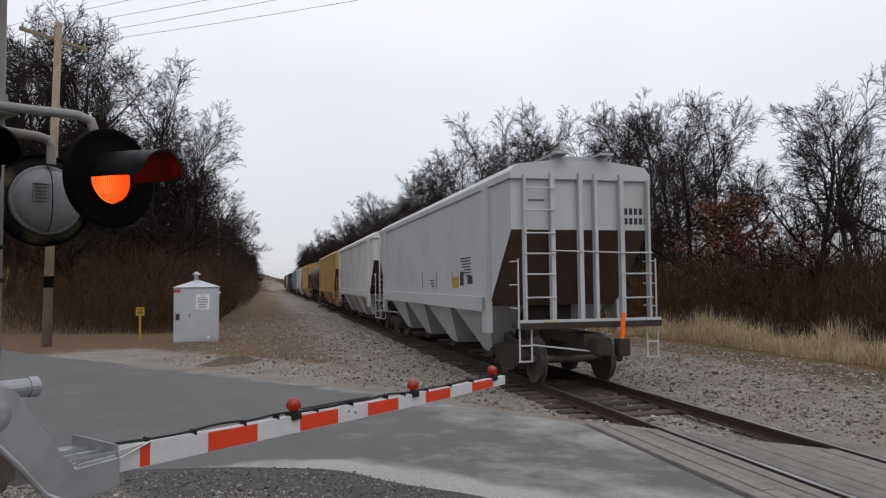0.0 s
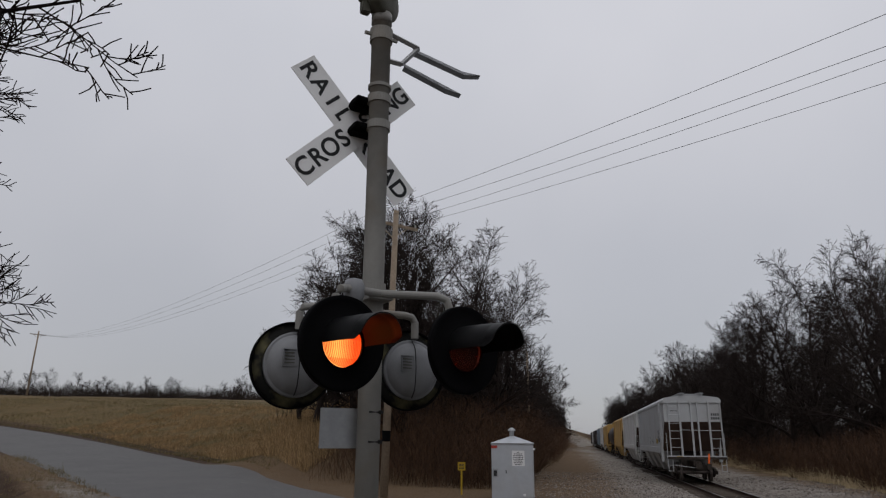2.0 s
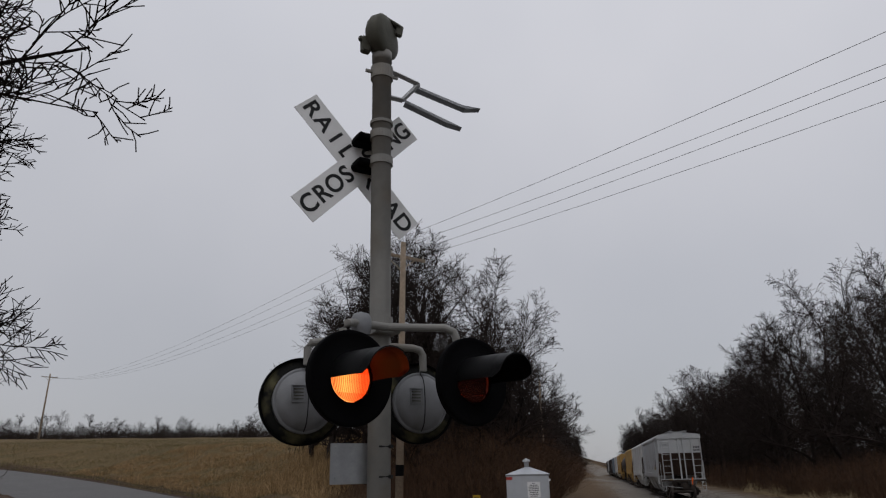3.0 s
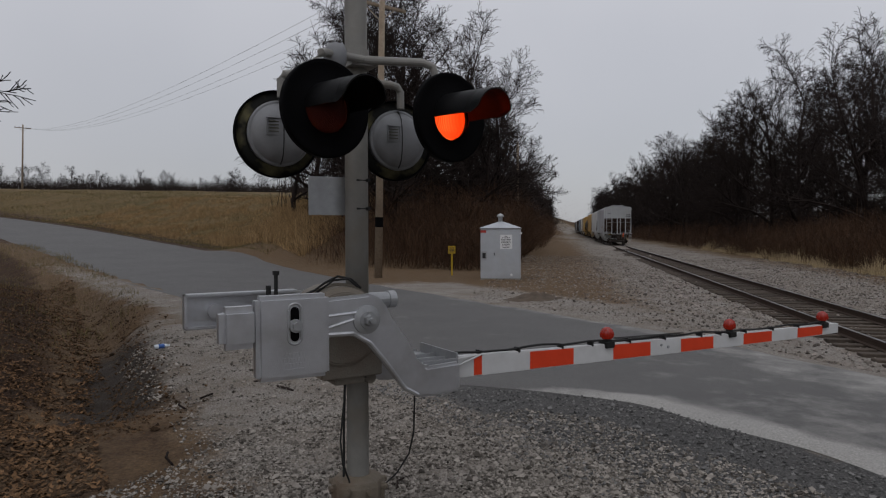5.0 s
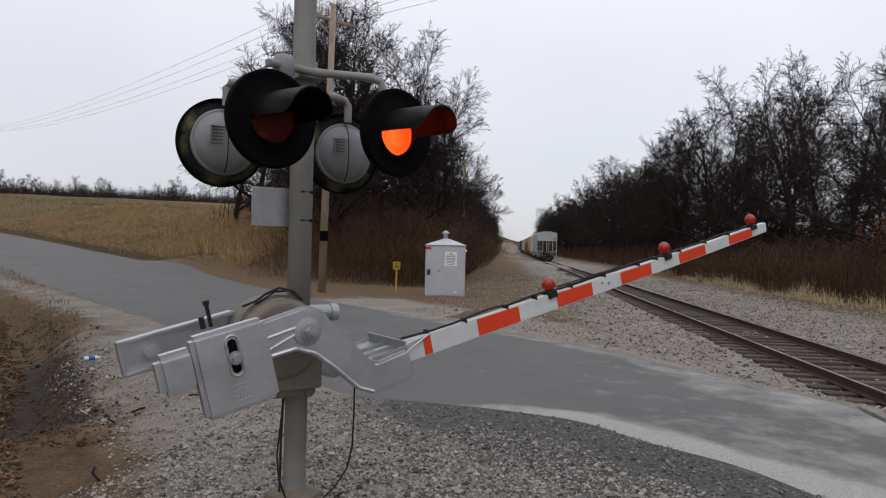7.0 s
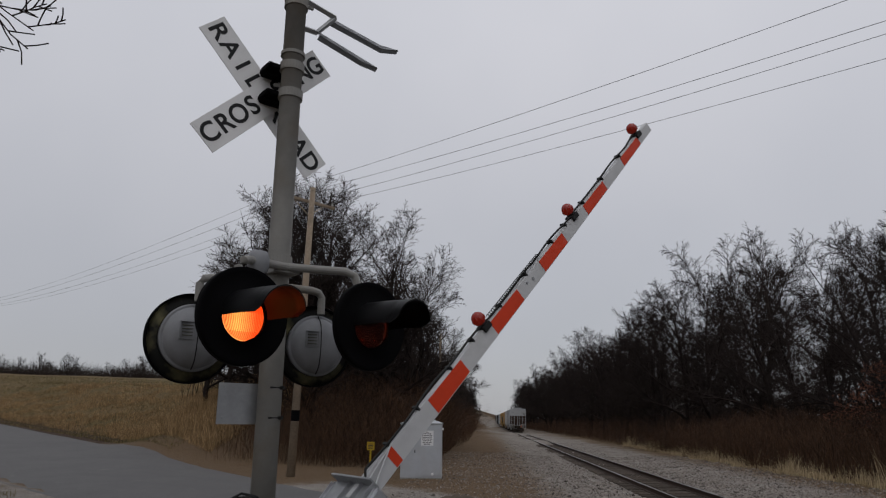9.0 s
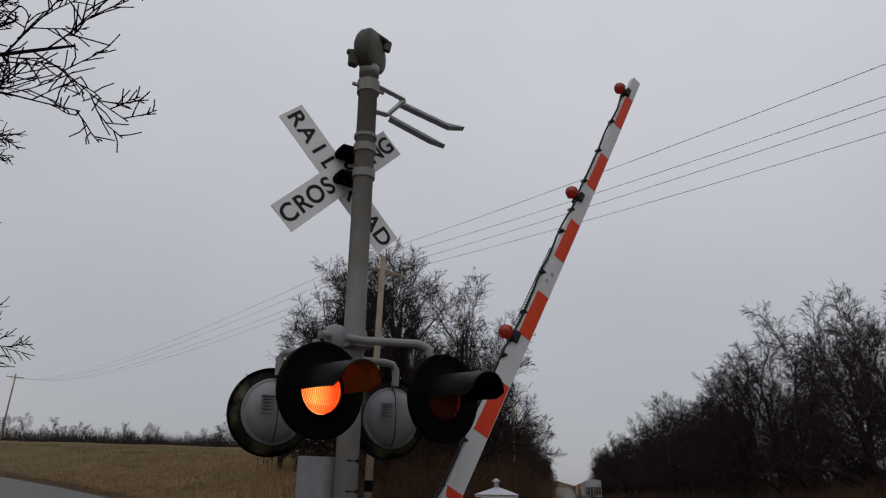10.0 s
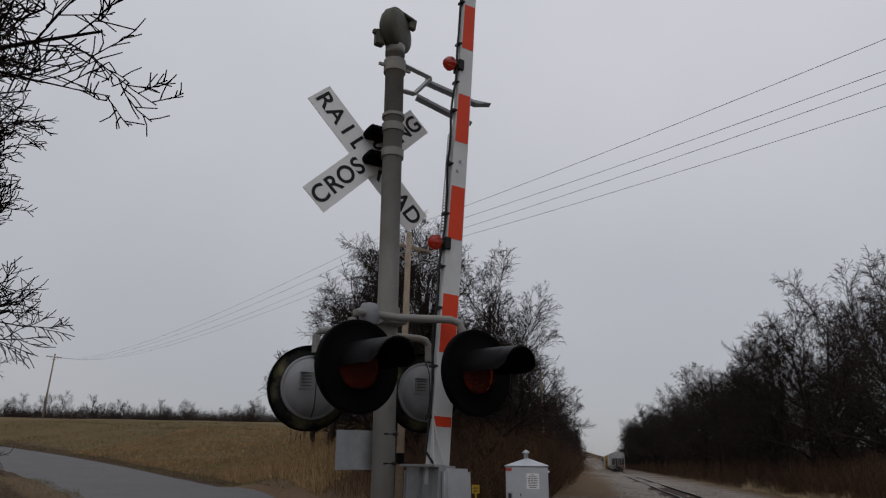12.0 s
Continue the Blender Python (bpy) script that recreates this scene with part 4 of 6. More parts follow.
    for a, b in ((0.86, 0.925), (1.345, 1.755), (2.165, 2.575), (2.94, 3.35), (3.765, 4.175), (4.58, 4.99)):
        bm = B()
        a0, b0 = a, b
        prism(bm, [(a0, zc(a0) + hh(a0) - 0.008), (b0, zc(b0) + hh(b0) - 0.008), (b0, zc(b0) - hh(b0) + 0.008), (a0, zc(a0) - hh(a0) + 0.008)], y0 - 0.0025, y1 + 0.0025)
        part("red_stripe", bm, ARMRED, arms, "red reflective band")
    bm = B()
    rod(bm, (2.78, y0 - 0.01, zc(2.78)), (2.78, y1 + 0.01, zc(2.78)), 0.012, sides=8)
    rod(bm, (2.70, y0 - 0.01, zc(2.7) + 0.02), (2.70, y1 + 0.01, zc(2.7) + 0.02), 0.01, sides=8)
    part("splice_bolt", bm, GALV, arms)
    for x in (2.12, 3.60, 5.03):
        zt = zc(x) + hh(x)
        bm = B()
        box(bm, x - 0.045, x + 0.045, y0 - 0.02, y1 + 0.02, zt - 0.03, zt + 0.018)
        rod(bm, (x, -0.13, zt), (x, -0.13, zt + 0.045), 0.035, 0.03, 14)
        lamp = part("arm_lamp", bm, CABLE, arms, "small arm lamp on a black clamp", bevel=0.004)
        bm = B()
        lathe(bm, [(0.040, 0.0), (0.048, 0.02), (0.05, 0.05), (0.04, 0.075), (0.02, 0.09), (0, 0.094)], 20, Matrix.Translation((x, -0.13, zt + 0.04)))
        for k in range(10):
            a = k * math.tau / 10
            pipe(bm, [(x + 0.048 * math.cos(a), -0.13 + 0.048 * math.sin(a), zt + 0.05), (x + 0.052 * math.cos(a), -0.13 + 0.052 * math.sin(a), zt + 0.075), (x + 0.04 * math.cos(a), -0.13 + 0.04 * math.sin(a), zt + 0.11)], 0.005, 5)
        part("lamp_globe", bm, ARMLAMP, lamp, "red glass lamp globe", smooth=True)
    bm = B()
    pts = [(0.30, -0.2, -0.36), (0.62, -0.17, -0.36)]
    x = 0.70
    while x < 5.03:
        sag = 0.012 * math.sin(x * 7.3) + 0.01 * math.sin(x * 3.1 + 1)
        pts.append((x, -0.135 + 0.01 * math.sin(x * 5), zc(x) + hh(x) + 0.014 + abs(sag)))
        x += 0.11
    pipe(bm, pts, 0.009, 6)
    coil = []
    x = 2.2
    while x < 3.0:
        coil.append((x, -0.135 + 0.014 * math.cos(x * 260), zc(x) + hh(x) + 0.03 + 0.014 * math.sin(x * 260)))
        x += 0.004
    pipe(bm, coil, 0.004, 4)
    part("arm_cable", bm, CABLE, arms, "black coiled lamp cable")
    for x in (0.92, 1.25, 1.65, 1.95, 2.35, 2.75, 3.2, 3.45, 3.8, 4.2, 4.6):
        bm = B()
        box(bm, x - 0.008, x + 0.008, y0 - 0.002, y1 + 0.002, zc(x) + hh(x) - 0.008, zc(x) + hh(x) + 0.028)
        part("cable_clip", bm, CABLE, arms)
    bm = B()
    pipe(bm, [(0.44, -0.21, -0.38), (0.66, -0.19, -0.345), (0.90, -0.165, -0.335)], 0.006, 6)
    pipe(bm, [(0.55, -0.21, -0.44), (0.75, -0.19, -0.375), (0.93, -0.165, -0.33)], 0.006, 6)
    part("arm_wire", bm, ARMWHITE, arms, "pale tie wires")
    # all but the axle sits a little off the axis
    for piece in arms.children:
        if not piece.name.startswith("pivot"):
            piece.matrix_basis = pose(0.053, 0, 0)
    return arms


mast()
light_l, lamp_l = flashing_light("flashing_light", -0.365, -0.45, 2.675, -80, 1.0)
light_r, lamp_r = flashing_light("flashing_light", 0.447, -0.45, 2.69, -80, 0.16)
light_bl, lamp_bl = flashing_light("flashing_light", -0.455, 0.22, 2.60, 92, 1.0)
light_br, lamp_br = flashing_light("flashing_light", 0.375, 0.22, 2.61, 88, 1.0)
for u in (light_l, light_r, light_bl, light_br):
    tagged(u, "round black flashing light with hood and red lens")
crossarm()
crossbuck()
mast_bell()
top_bracket()
mechanism()
sign_back()
gate_arm = gate()
tagged(gate_arm, "red and white striped gate arm with silver counterweights")


# ---- the equipment cabinet, marker and poles beyond the road ----
def cabinet():
    x, y = -8.72, 25.9
    z = height(x, y)
    c = empty("equipment_cabinet", pose(x, y, z, 0, 0, 16.5), "silver metal signal cabinet with a pitched roof and vent", "cabinet")
    bm = B()
    box(bm, -0.74, 0.80, -0.7, 0.7, -0.15, 0.04)
    part("plinth", bm, mat("cab_plinth", (0.3, 0.29, 0.27), 0.9, 0, 0.2, 6), c)
    bm = B()
    box(bm, -0.74, 0.80, -0.7, 0.7, 0.04, 1.98)
    body = part("body", bm, CABPAINT, c, bevel=0.012)
    bm = B()
    lathe(bm, [(1.13, 1.95), (1.16, 1.985), (0.12, 2.24), (0.0, 2.24)], 4, Matrix.Translation((0.03, 0, 0)) @ Matrix.Diagonal((0.99, 0.91, 1, 1)) @ Matrix.Rotation(radians(45), 4, "Z"))
    part("roof", bm, CABPAINT, c, "shallow pyramid roof")
    bm = B()
    lathe(bm, [(0.085, 2.2), (0.085, 2.43), (0.15, 2.44), (0.13, 2.49), (0.02, 2.56), (0, 2.56)], 18)
    part("roof_vent", bm, GALV, c, "round roof vent with a cap")
    bm = B()
    box(bm, -0.28, 0.76, -0.716, -0.70, 0.10, 1.90)
    door = part("door", bm, CABPAINT, c, "flush metal door", bevel=0.004)
    bm = B()
    box(bm, -0.22, -0.19, -0.75, -0.715, 0.92, 1.02)
    part("handle", bm, CABLE, door)
    bm = B()
    box(bm, 0.02, 0.48, -0.722, -0.717, 1.18, 1.72)
    sign = part("notice", bm, SIGNFACE, c, "white notice with lines of small print")
    for k, w in enumerate((0.10, 0.30, 0.38, 0.36, 0.38, 0.30, 0.34, 0.26)):
        bm = B()
        zz = 1.68 - k * 0.062
        n = max(2, int(w / 0.05))
        for q in range(n):
            xx = 0.25 - w / 2 + w * q / n
            box(bm, xx, xx + w / n * 0.72, -0.7245, -0.722, zz - 0.03, zz)
        part("print_line", bm, DECAL, sign)
    bm = B()
    box(bm, -0.70, -0.50, -0.735, -0.70, 0.78, 1.08)
    part("hatch", bm, GALV, c, "small grey hatch", bevel=0.01)
    bm = B()
    box(bm, -0.66, -0.54, -0.742, -0.735, 0.82, 1.02)
    part("hatch_label", bm, DECAL, c)
    bm = B()
    box(bm, -0.74, -0.52, -0.708, -0.70, 1.80, 1.90)
    part("tag", bm, DECALRED, c, "small dark red tag")
    bm = B()
    rod(bm, (0.83, -0.66, 1.78), (0.83, -0.72, 1.78), 0.04, sides=12)
    part("outdoor_light", bm, SIGNFACE, c, "little white lamp")
    bm = B()
    lathe(bm, [(0, 0.03), (0.05, 0.02), (0.05, -0.02), (0, -0.03)], 12, pose(0.45, -0.72, 0.17, 90, 0, 0))
    part("vent", bm, SIGNFACE, c)


def marker():
    x, y = -11.05, 26.5
    m = empty("cable_marker", pose(x, y, height(x, y), 0, 0, 20), "yellow cable marker sign on a thin post", "marker sign")
    bm = B()
    box(bm, -0.035, 0.035, -0.02, 0.02, -0.2, 1.0)
    part("post", bm, YELLOW, m)
    bm = B()
    box(bm, -0.15, 0.15, -0.035, -0.022, 0.92, 1.24)
    plate = part("plate", bm, YELLOW, m, bevel=0.01)
    bm = B()
    for k in range(4):
        box(bm, -0.10, 0.10, -0.038, -0.035, 0.98 + k * 0.055, 1.005 + k * 0.055)
    part("print_line", bm, DECAL, plate)


WIRE = Vector((0.875, -0.485))
ARMD = Vector((0.485, 0.875))


def utility_pole(x, y, h, lean=0.0, arm=True, z=None, r=0.16):
    z = height(x, y) - 0.1 if z is None else z
    p = empty("utility_pole", pose(x, y, z, 0, lean, 0), "weathered wooden utility pole with a crossarm" if arm else "thin bare wooden pole", "utility pole", "poles along the line")
    bm = B()
    rod(bm, (0, 0, -0.2), (0, 0, h), r, r * 0.68, 12)
    part("pole", bm, POLEWOOD, p, smooth=True)
    if x == POLE_A[0]:
        bm = B()
        lathe(bm, [(r * 0.93, 2.1), (r * 1.0, 2.1), (r * 1.0, 2.5), (r * 0.93, 2.5)], 14)
        part("band", bm, BLACK, p, "black band round the pole")
    if arm:
        m = Matrix.Rotation(math.atan2(ARMD.y, ARMD.x), 4, "Z")
        bm = B()
        box(bm, -1.22, 1.22, 0.14, 0.24, h - 0.62, h - 0.50, m)
        part("crossarm", bm, POLEWOOD, p, bevel=0.01)
        bm = B()
        for s in (-1, 1):
            rod(bm, m @ Vector((s * 0.7, 0.2, h - 0.62)), m @ Vector((0, 0.16, h - 1.15)), 0.02, sides=6)
        part("brace", bm, POLEWOOD, p)
        for u in (-1.12, -0.45, 0.45, 1.12):
            bm = B()
            q = m @ Vector((u, 0.19, 0))
            lathe(bm, [(0.02, h - 0.5), (0.045, h - 0.47), (0.03, h - 0.44), (0.045, h - 0.41), (0.03, h - 0.37), (0, h - 0.36)], 10, Matrix.Translation((q.x, q.y, 0)))
            part("insulator", bm, INSUL, p)
    return p


POLE_A, POLE_B, POLE_C = (-13.15, 23.96, 11.35), (-112.0, 79.0, 11.0), (36.0, -2.8, 10.1)
utility_pole(*POLE_A, lean=1.2)
utility_pole(*POLE_B, lean=2.5)
utility_pole(*POLE_C)
utility_pole(-17.7, 57.2, 9.3, arm=False, r=0.13)


def wires():
    for (a, b, sag) in ((POLE_A, POLE_C, 0.9), (POLE_A, POLE_B, 2.2)):
        za, zb = height(a[0], a[1]) + a[2] - 0.48, height(b[0], b[1]) + b[2] - 0.48
        for u in (-1.12, -0.45, 0.45, 1.12):
            bm = B()
            pts = []
            for k in range(25):
                q = k / 24
                x, y = a[0] + (b[0] - a[0]) * q + ARMD.x * u, a[1] + (b[1] - a[1]) * q + ARMD.y * u
                drop = {-1.12: 0.0, -0.45: 0.9, 0.45: 0.4, 1.12: 1.0}[u] if b is POLE_C else 0
                pts.append((x, y, za + (zb - za - drop) * q - sag * 4 * q * (1 - q)))
            pipe(bm, pts, 0.0065, 5)
            tagged(link("power_line", bm, CABLE), "thin dark overhead wire", "power line", "wires between the poles")


cabinet()
marker()
wires()


# ---- the train ----
def wheelset(bm, y):
    for sx in (-1, 1):
        m = pose(sx * 0.76, y, 0.46, 0, 90 * sx, 0)
        lathe(bm, [(0.0, -0.03), (0.30, -0.04), (0.37, -0.06), (0.49, -0.07), (0.485, -0.04), (0.457, -0.035), (0.457, 0.06), (0.36, 0.06), (0.30, 0.02), (0.12, 0.03), (0.10, 0.09), (0, 0.09)], 26, m)
    rod(bm, (-0.9, y, 0.46), (0.9, y, 0.46), 0.08, sides=10)


def truck(car, y):
    bm = B()
    for dy in (-0.85, 0.85):
        wheelset(bm, y + dy)
    part("wheelset", bm, WHEEL, car, "steel wheels on axles", smooth=False)
    bm = B()
    for sx in (-1, 1):
        prof = [(-1.05, 0.56), (-0.85, 0.66), (-0.3, 0.72), (0.3, 0.72), (0.85, 0.66), (1.05, 0.56), (1.05, 0.40), (0.7, 0.40), (0.35, 0.20), (-0.35, 0.20), (-0.7, 0.40), (-1.05, 0.40)]
        a = [bm.verts.new((sx * 0.95, y + p, z)) for p, z in prof]
        b = [bm.verts.new((sx * 1.09, y + p, z)) for p, z in prof]
        fs = [bm.faces.new(a), bm.faces.new(b[::-1])] + [bm.faces.new((a[i], a[(i + 1) % 12], b[(i + 1) % 12], b[i])) for i in range(12)]
        bmesh.ops.recalc_face_normals(bm, faces=fs)
        for dy in (-0.85, 0.85):
            rod(bm, (sx * 1.08, y + dy, 0.46), (sx * 1.16, y + dy, 0.46), 0.11, sides=10)
    box(bm, -1.0, 1.0, y - 0.2, y + 0.2, 0.42, 0.80)
    part("truck_frame", bm, TRUCKIRON, car, "dark cast truck frame", bevel=0.01)


def side_prism(bm, outline, x0, x1):
    a = [bm.verts.new((x0, y, z)) for y, z in outline]
    b = [bm.verts.new((x1, y, z)) for y, z in outline]
    n = len(a)
    fs = [bm.faces.new(a), bm.faces.new(b[::-1])] + [bm.faces.new((a[i], b[i], b[(i + 1) % n], a[(i + 1) % n])) for i in range(n)]
    bmesh.ops.recalc_face_normals(bm, faces=fs)
    return fs


def hopper(name, paint, label, L=17.0, last=False):
    car = empty(name, Matrix(), label, "freight car", "cars of the train")
    bm = B()
    side_prism(bm, [(0.45, 4.12), (0.45, 3.08), (1.85, 1.55), (L - 1.85, 1.55), (L - 0.45, 3.08), (L - 0.45, 4.12)], -1.48, 1.48)
    # faces that look down take the painted-in shade colour
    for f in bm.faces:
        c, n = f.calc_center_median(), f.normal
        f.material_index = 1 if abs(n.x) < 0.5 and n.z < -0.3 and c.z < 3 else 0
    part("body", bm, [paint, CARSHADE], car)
    bm = B()
    prof = [(-1.52, 4.08), (-1.52, 4.22), (-1.38, 4.36), (-0.6, 4.46), (0.6, 4.46), (1.38, 4.36), (1.52, 4.22), (1.52, 4.08)]
    a = [bm.verts.new((x, 0.38, z)) for x, z in prof]
    b = [bm.verts.new((x, L - 0.38, z)) for x, z in prof]
    fs = [bm.faces.new(a), bm.faces.new(b[::-1])] + [bm.faces.new((a[i], b[i], b[(i + 1) % 8], a[(i + 1) % 8])) for i in range(8)]
    bmesh.ops.recalc_face_normals(bm, faces=fs)
    part("roof", bm, paint, car, "cambered roof with an eave")
    bm = B()
    for x0 in (-0.62, 0.34):
        box(bm, x0, x0 + 0.28, 0.2, L - 0.2, 4.56, 4.60)
    for k in range(15):
        y = 0.5 + (L - 1) * k / 14
        box(bm, -0.62, 0.62, y - 0.03, y + 0.03, 4.42, 4.56)
    part("running_board", bm, GALV, car, "roof running boards on brackets")
    bm = B()
    for k in range(2):
        y = 0.9 + (L - 2.5) * k
        box(bm, -0.3, 0.3, y, y + L / 2.4 if k == 0 else y + 1.0, 4.44, 4.53)
    part("roof_hatch", bm, paint, car, "long roof hatches", bevel=0.02)
    for sx in (-1, 1):
        bm = B()
        box(bm, sx * 1.53 - 0.06, sx * 1.53 + 0.06, 1.8, L - 1.8, 1.42, 1.74)
        part("side_sill", bm, paint, car, bevel=0.01)
        for y in (1.75, L - 2.05):
            bm = B()
            box(bm, sx * 1.52 - 0.07, sx * 1.52 + 0.07, y, y + 0.30, 0.98, 4.14)
            part("side_post", bm, paint, car, bevel=0.01)
    for k in range(4):
        bm = B()
        y = 2.2 + (L - 4.4) * (k + 0.5) / 4
        w = (L - 4.4) / 8 * 0.97
        t = [bm.verts.new((sx * 1.44, y + sy * w, 1.56)) for sx, sy in ((-1, -1), (1, -1), (1, 1), (-1, 1))]
        u = [bm.verts.new((sx * 0.95, y - 0.25 + sy * 0.30, 0.40)) for sx, sy in ((-1, -1), (1, -1), (1, 1), (-1, 1))]
        bm.faces.new(u[::-1])
        for i in range(4):
            bm.faces.new((t[i], u[i], u[(i + 1) % 4], t[(i + 1) % 4]))
        bmesh.ops.recalc_face_normals(bm, faces=bm.faces[:])
        part("hopper", bm, paint, car, "sloping discharge hopper")
        bm = B()
        box(bm, -1.0, 1.0, y - 0.38, y + 0.38, 0.28, 0.42)
        rod(bm, (-1.35, y, 0.4), (1.35, y, 0.4), 0.05, sides=8)
        part("outlet_gate", bm, TRUCKIRON, car, "iron outlet gate")
    bm = B()
    box(bm, -0.2, 0.2, 0.0, L, 0.82, 1.05)
    # added dark block that stops light showing through between the hoppers
    box(bm, -0.55, 0.55, 2.2, L - 2.2, 0.55, 1.54)
    for y0 in (0.0, L - 0.5):
        box(bm, -1.48, 1.48, y0, y0 + 0.5, 1.16, 1.28)
    part("underframe", bm, TRUCKIRON, car)
    for y0, d in ((0.0, 1), (L, -1)):
        bm = B()
        yy = lambda v: y0 + d * v
        lo, hi = sorted((yy(0.03), yy(0.12)))
        box(bm, -1.5, 1.5, lo, hi, 1.17, 1.33)
        part("end_sill", bm, paint, car, bevel=0.01)
        for x, w, zb, zt in ((-1.24, 0.05, 1.3, 4.15), (-0.66, 0.09, 1.3, 4.2), (-0.06, 0.09, 1.3, 4.2), (0.27, 0.07, 1.3, 4.2), (0.84, 0.09, 1.3, 4.2), (1.44, 0.05, 1.3, 4.1)):
            bm = B()
            lo, hi = sorted((yy(0.30), yy(0.44)))
            box(bm, x - w / 2, x + w / 2, lo, hi, zb, zt)
            part("end_post", bm, paint, car, bevel=0.006)
        for xa, xb, zs in ((-1.24, -0.66, (1.75, 2.2, 2.6, 3.0, 3.45, 3.88)), (0.84, 1.44, (1.72, 2.2, 2.62))):
            for zr in zs:
                bm = B()
                rod(bm, (xa - 0.03, yy(0.27), zr), (xb + 0.03, yy(0.27), zr), 0.016, sides=6)
                part("ladder_rung", bm, paint, car)
        bm = B()
        rod(bm, (-0.69, yy(0.28), 2.66), (0.84, yy(0.28), 2.62), 0.014, sides=6)
        part("handrail", bm, paint, car, "thin rail across the end")
        for x in (-1.46, 1.46):
            bm = B()
            rod(bm, (x, yy(0.15), 1.3), (x, yy(0.15), 2.5), 0.016, sides=6)
            for zr in (1.55, 2.0, 2.45):
                rod(bm, (x, yy(0.15), zr), (x, yy(0.62), zr), 0.014, sides=6)
            part("grab_iron", bm, paint, car, "corner grab iron")
        for sx in (-1, 1):
            bm = B()
            for x in (sx * 1.22, sx * 1.46):
                rod(bm, (x, yy(0.12), 1.2), (x, yy(0.12), 0.55), 0.018, sides=6)
            for zr in (0.55, 0.85):
                rod(bm, (sx * 1.20, yy(0.12), zr), (sx * 1.48, yy(0.12), zr), 0.016, sides=6)
            part("stirrup", bm, paint, car, "hanging stirrup step")
        bm = B()
        rod(bm, (-1.2, yy(0.1), 0.86), (-0.1, yy(-0.05), 0.72), 0.016, sides=6)
        part("cut_lever", bm, paint, car)
        bm = B()
        lo, hi = sorted((yy(-0.42), yy(0.1)))
        box(bm, -0.11, 0.11, lo, hi, 0.72, 0.95)
        lo, hi = sorted((yy(-0.45), yy(-0.2)))
        box(bm, -0.16, 0.16, lo, hi, 0.66, 1.0)
        part("coupler", bm, TRUCKIRON, car, "knuckle coupler", bevel=0.03)
    truck(car, 1.95)
    truck(car, L - 1.95)
    if last:
        marks = [(1.18 - 0.055 * n + 0.11 * k, 0.07, 3.40 - 0.2 * i, 0.13) for i, n in enumerate((4, 6)) for k in range(n)]
        marks += [(-1.12 + 0.06 * k, 0.04, 3.64, 0.04) for k in range(6)]
        for x, w, z0, tall in marks:
            bm = B()
            box(bm, x, x + w, 0.443, 0.4485, z0, z0 + tall)
            part("end_marking", bm, DECAL, car, "dark stencilled mark")
        marks = [(3.2 + 0.09 * (k % 2), 4.1 + 0.09 * (k % 2) - 0.07 * k, 2.62 - 0.07 * k, 2.65 - 0.07 * k) for k in range(7)]
        marks += [(y, y + 0.03, 1.9, 2.35) for y in (4.9, 6.6, 8.4, 10.0)]
        marks += [(3.1, 3.5, 2.02, 2.2), (3.85, 4.15, 1.98, 2.32)]
        marks += [(6.9, 7.4 - 0.1 * k, 2.1 - 0.08 * k, 2.13 - 0.08 * k) for k in range(3)]
        for y0, y1, z0, z1 in marks:
            bm = B()
            box(bm, -1.485, -1.4805, y0, y1, z0, z1)
            part("side_marking", bm, DECAL, car, "dark stencilled mark")
        bm = B()
        box(bm, -1.485, -1.4805, 4.3, 4.85, 1.92, 2.2)
        part("yellow_panel", bm, YELLOW, car, "small yellow consolidated panel")
        bm = B()
        box(bm, -1.0, -0.72, 0.02, 0.03, 1.185, 1.30)
        part("sill_sticker", bm, YELLOW, car)
        bm = B()
        box(bm, -0.045, 0.045, -0.03, 0.03, -0.25, 0.27)
        ob = part("end_of_train_flag", bm, ORANGE, car, "orange marker flag", bevel=0.02)
        ob.matrix_basis = pose(0.56, -0.12, 1.18, 0, 6, 0)
        bm = B()
        box(bm, 0.42, 0.66, -0.22, 0.0, 0.62, 0.95)
        part("end_of_train_device", bm, TRUCKIRON, car, bevel=0.02)
    return car


def boxcar(name, paint, label, L=16.6, h=4.3):
    car = empty(name, Matrix(), label, "freight car", "cars of the train")
    bm = B()
    box(bm, -1.55, 1.55, 0.3, L - 0.3, 1.15, h)
    part("body", bm, paint, car, bevel=0.03)
    bm = B()
    for sx in (-1, 1):
        for k in range(12):
            y = 0.6 + (L - 1.2) * k / 11
            box(bm, sx * 1.57 - 0.03, sx * 1.57 + 0.03, y - 0.05, y + 0.05, 1.2, h - 0.1)
    part("side_rib", bm, paint, car)
    bm = B()
    box(bm, -1.5, 1.5, 0.25, L - 0.25, h, h + 0.1)
    part("roof", bm, GALV, car, bevel=0.03)
    bm = B()
    box(bm, -1.62, -1.56, L / 2 - 1.5, L / 2 + 1.5, 1.25, h - 0.2)
    part("door", bm, paint, car, bevel=0.01)
    bm = B()
    box(bm, -0.2, 0.2, -0.3, L + 0.3, 0.8, 1.1)
    box(bm, -1.5, 1.5, 0.3, L - 0.3, 0.98, 1.16)
    part("underframe", bm, TRUCKIRON, car)
    truck(car, 2.0)
    truck(car, L - 2.0)
    return car


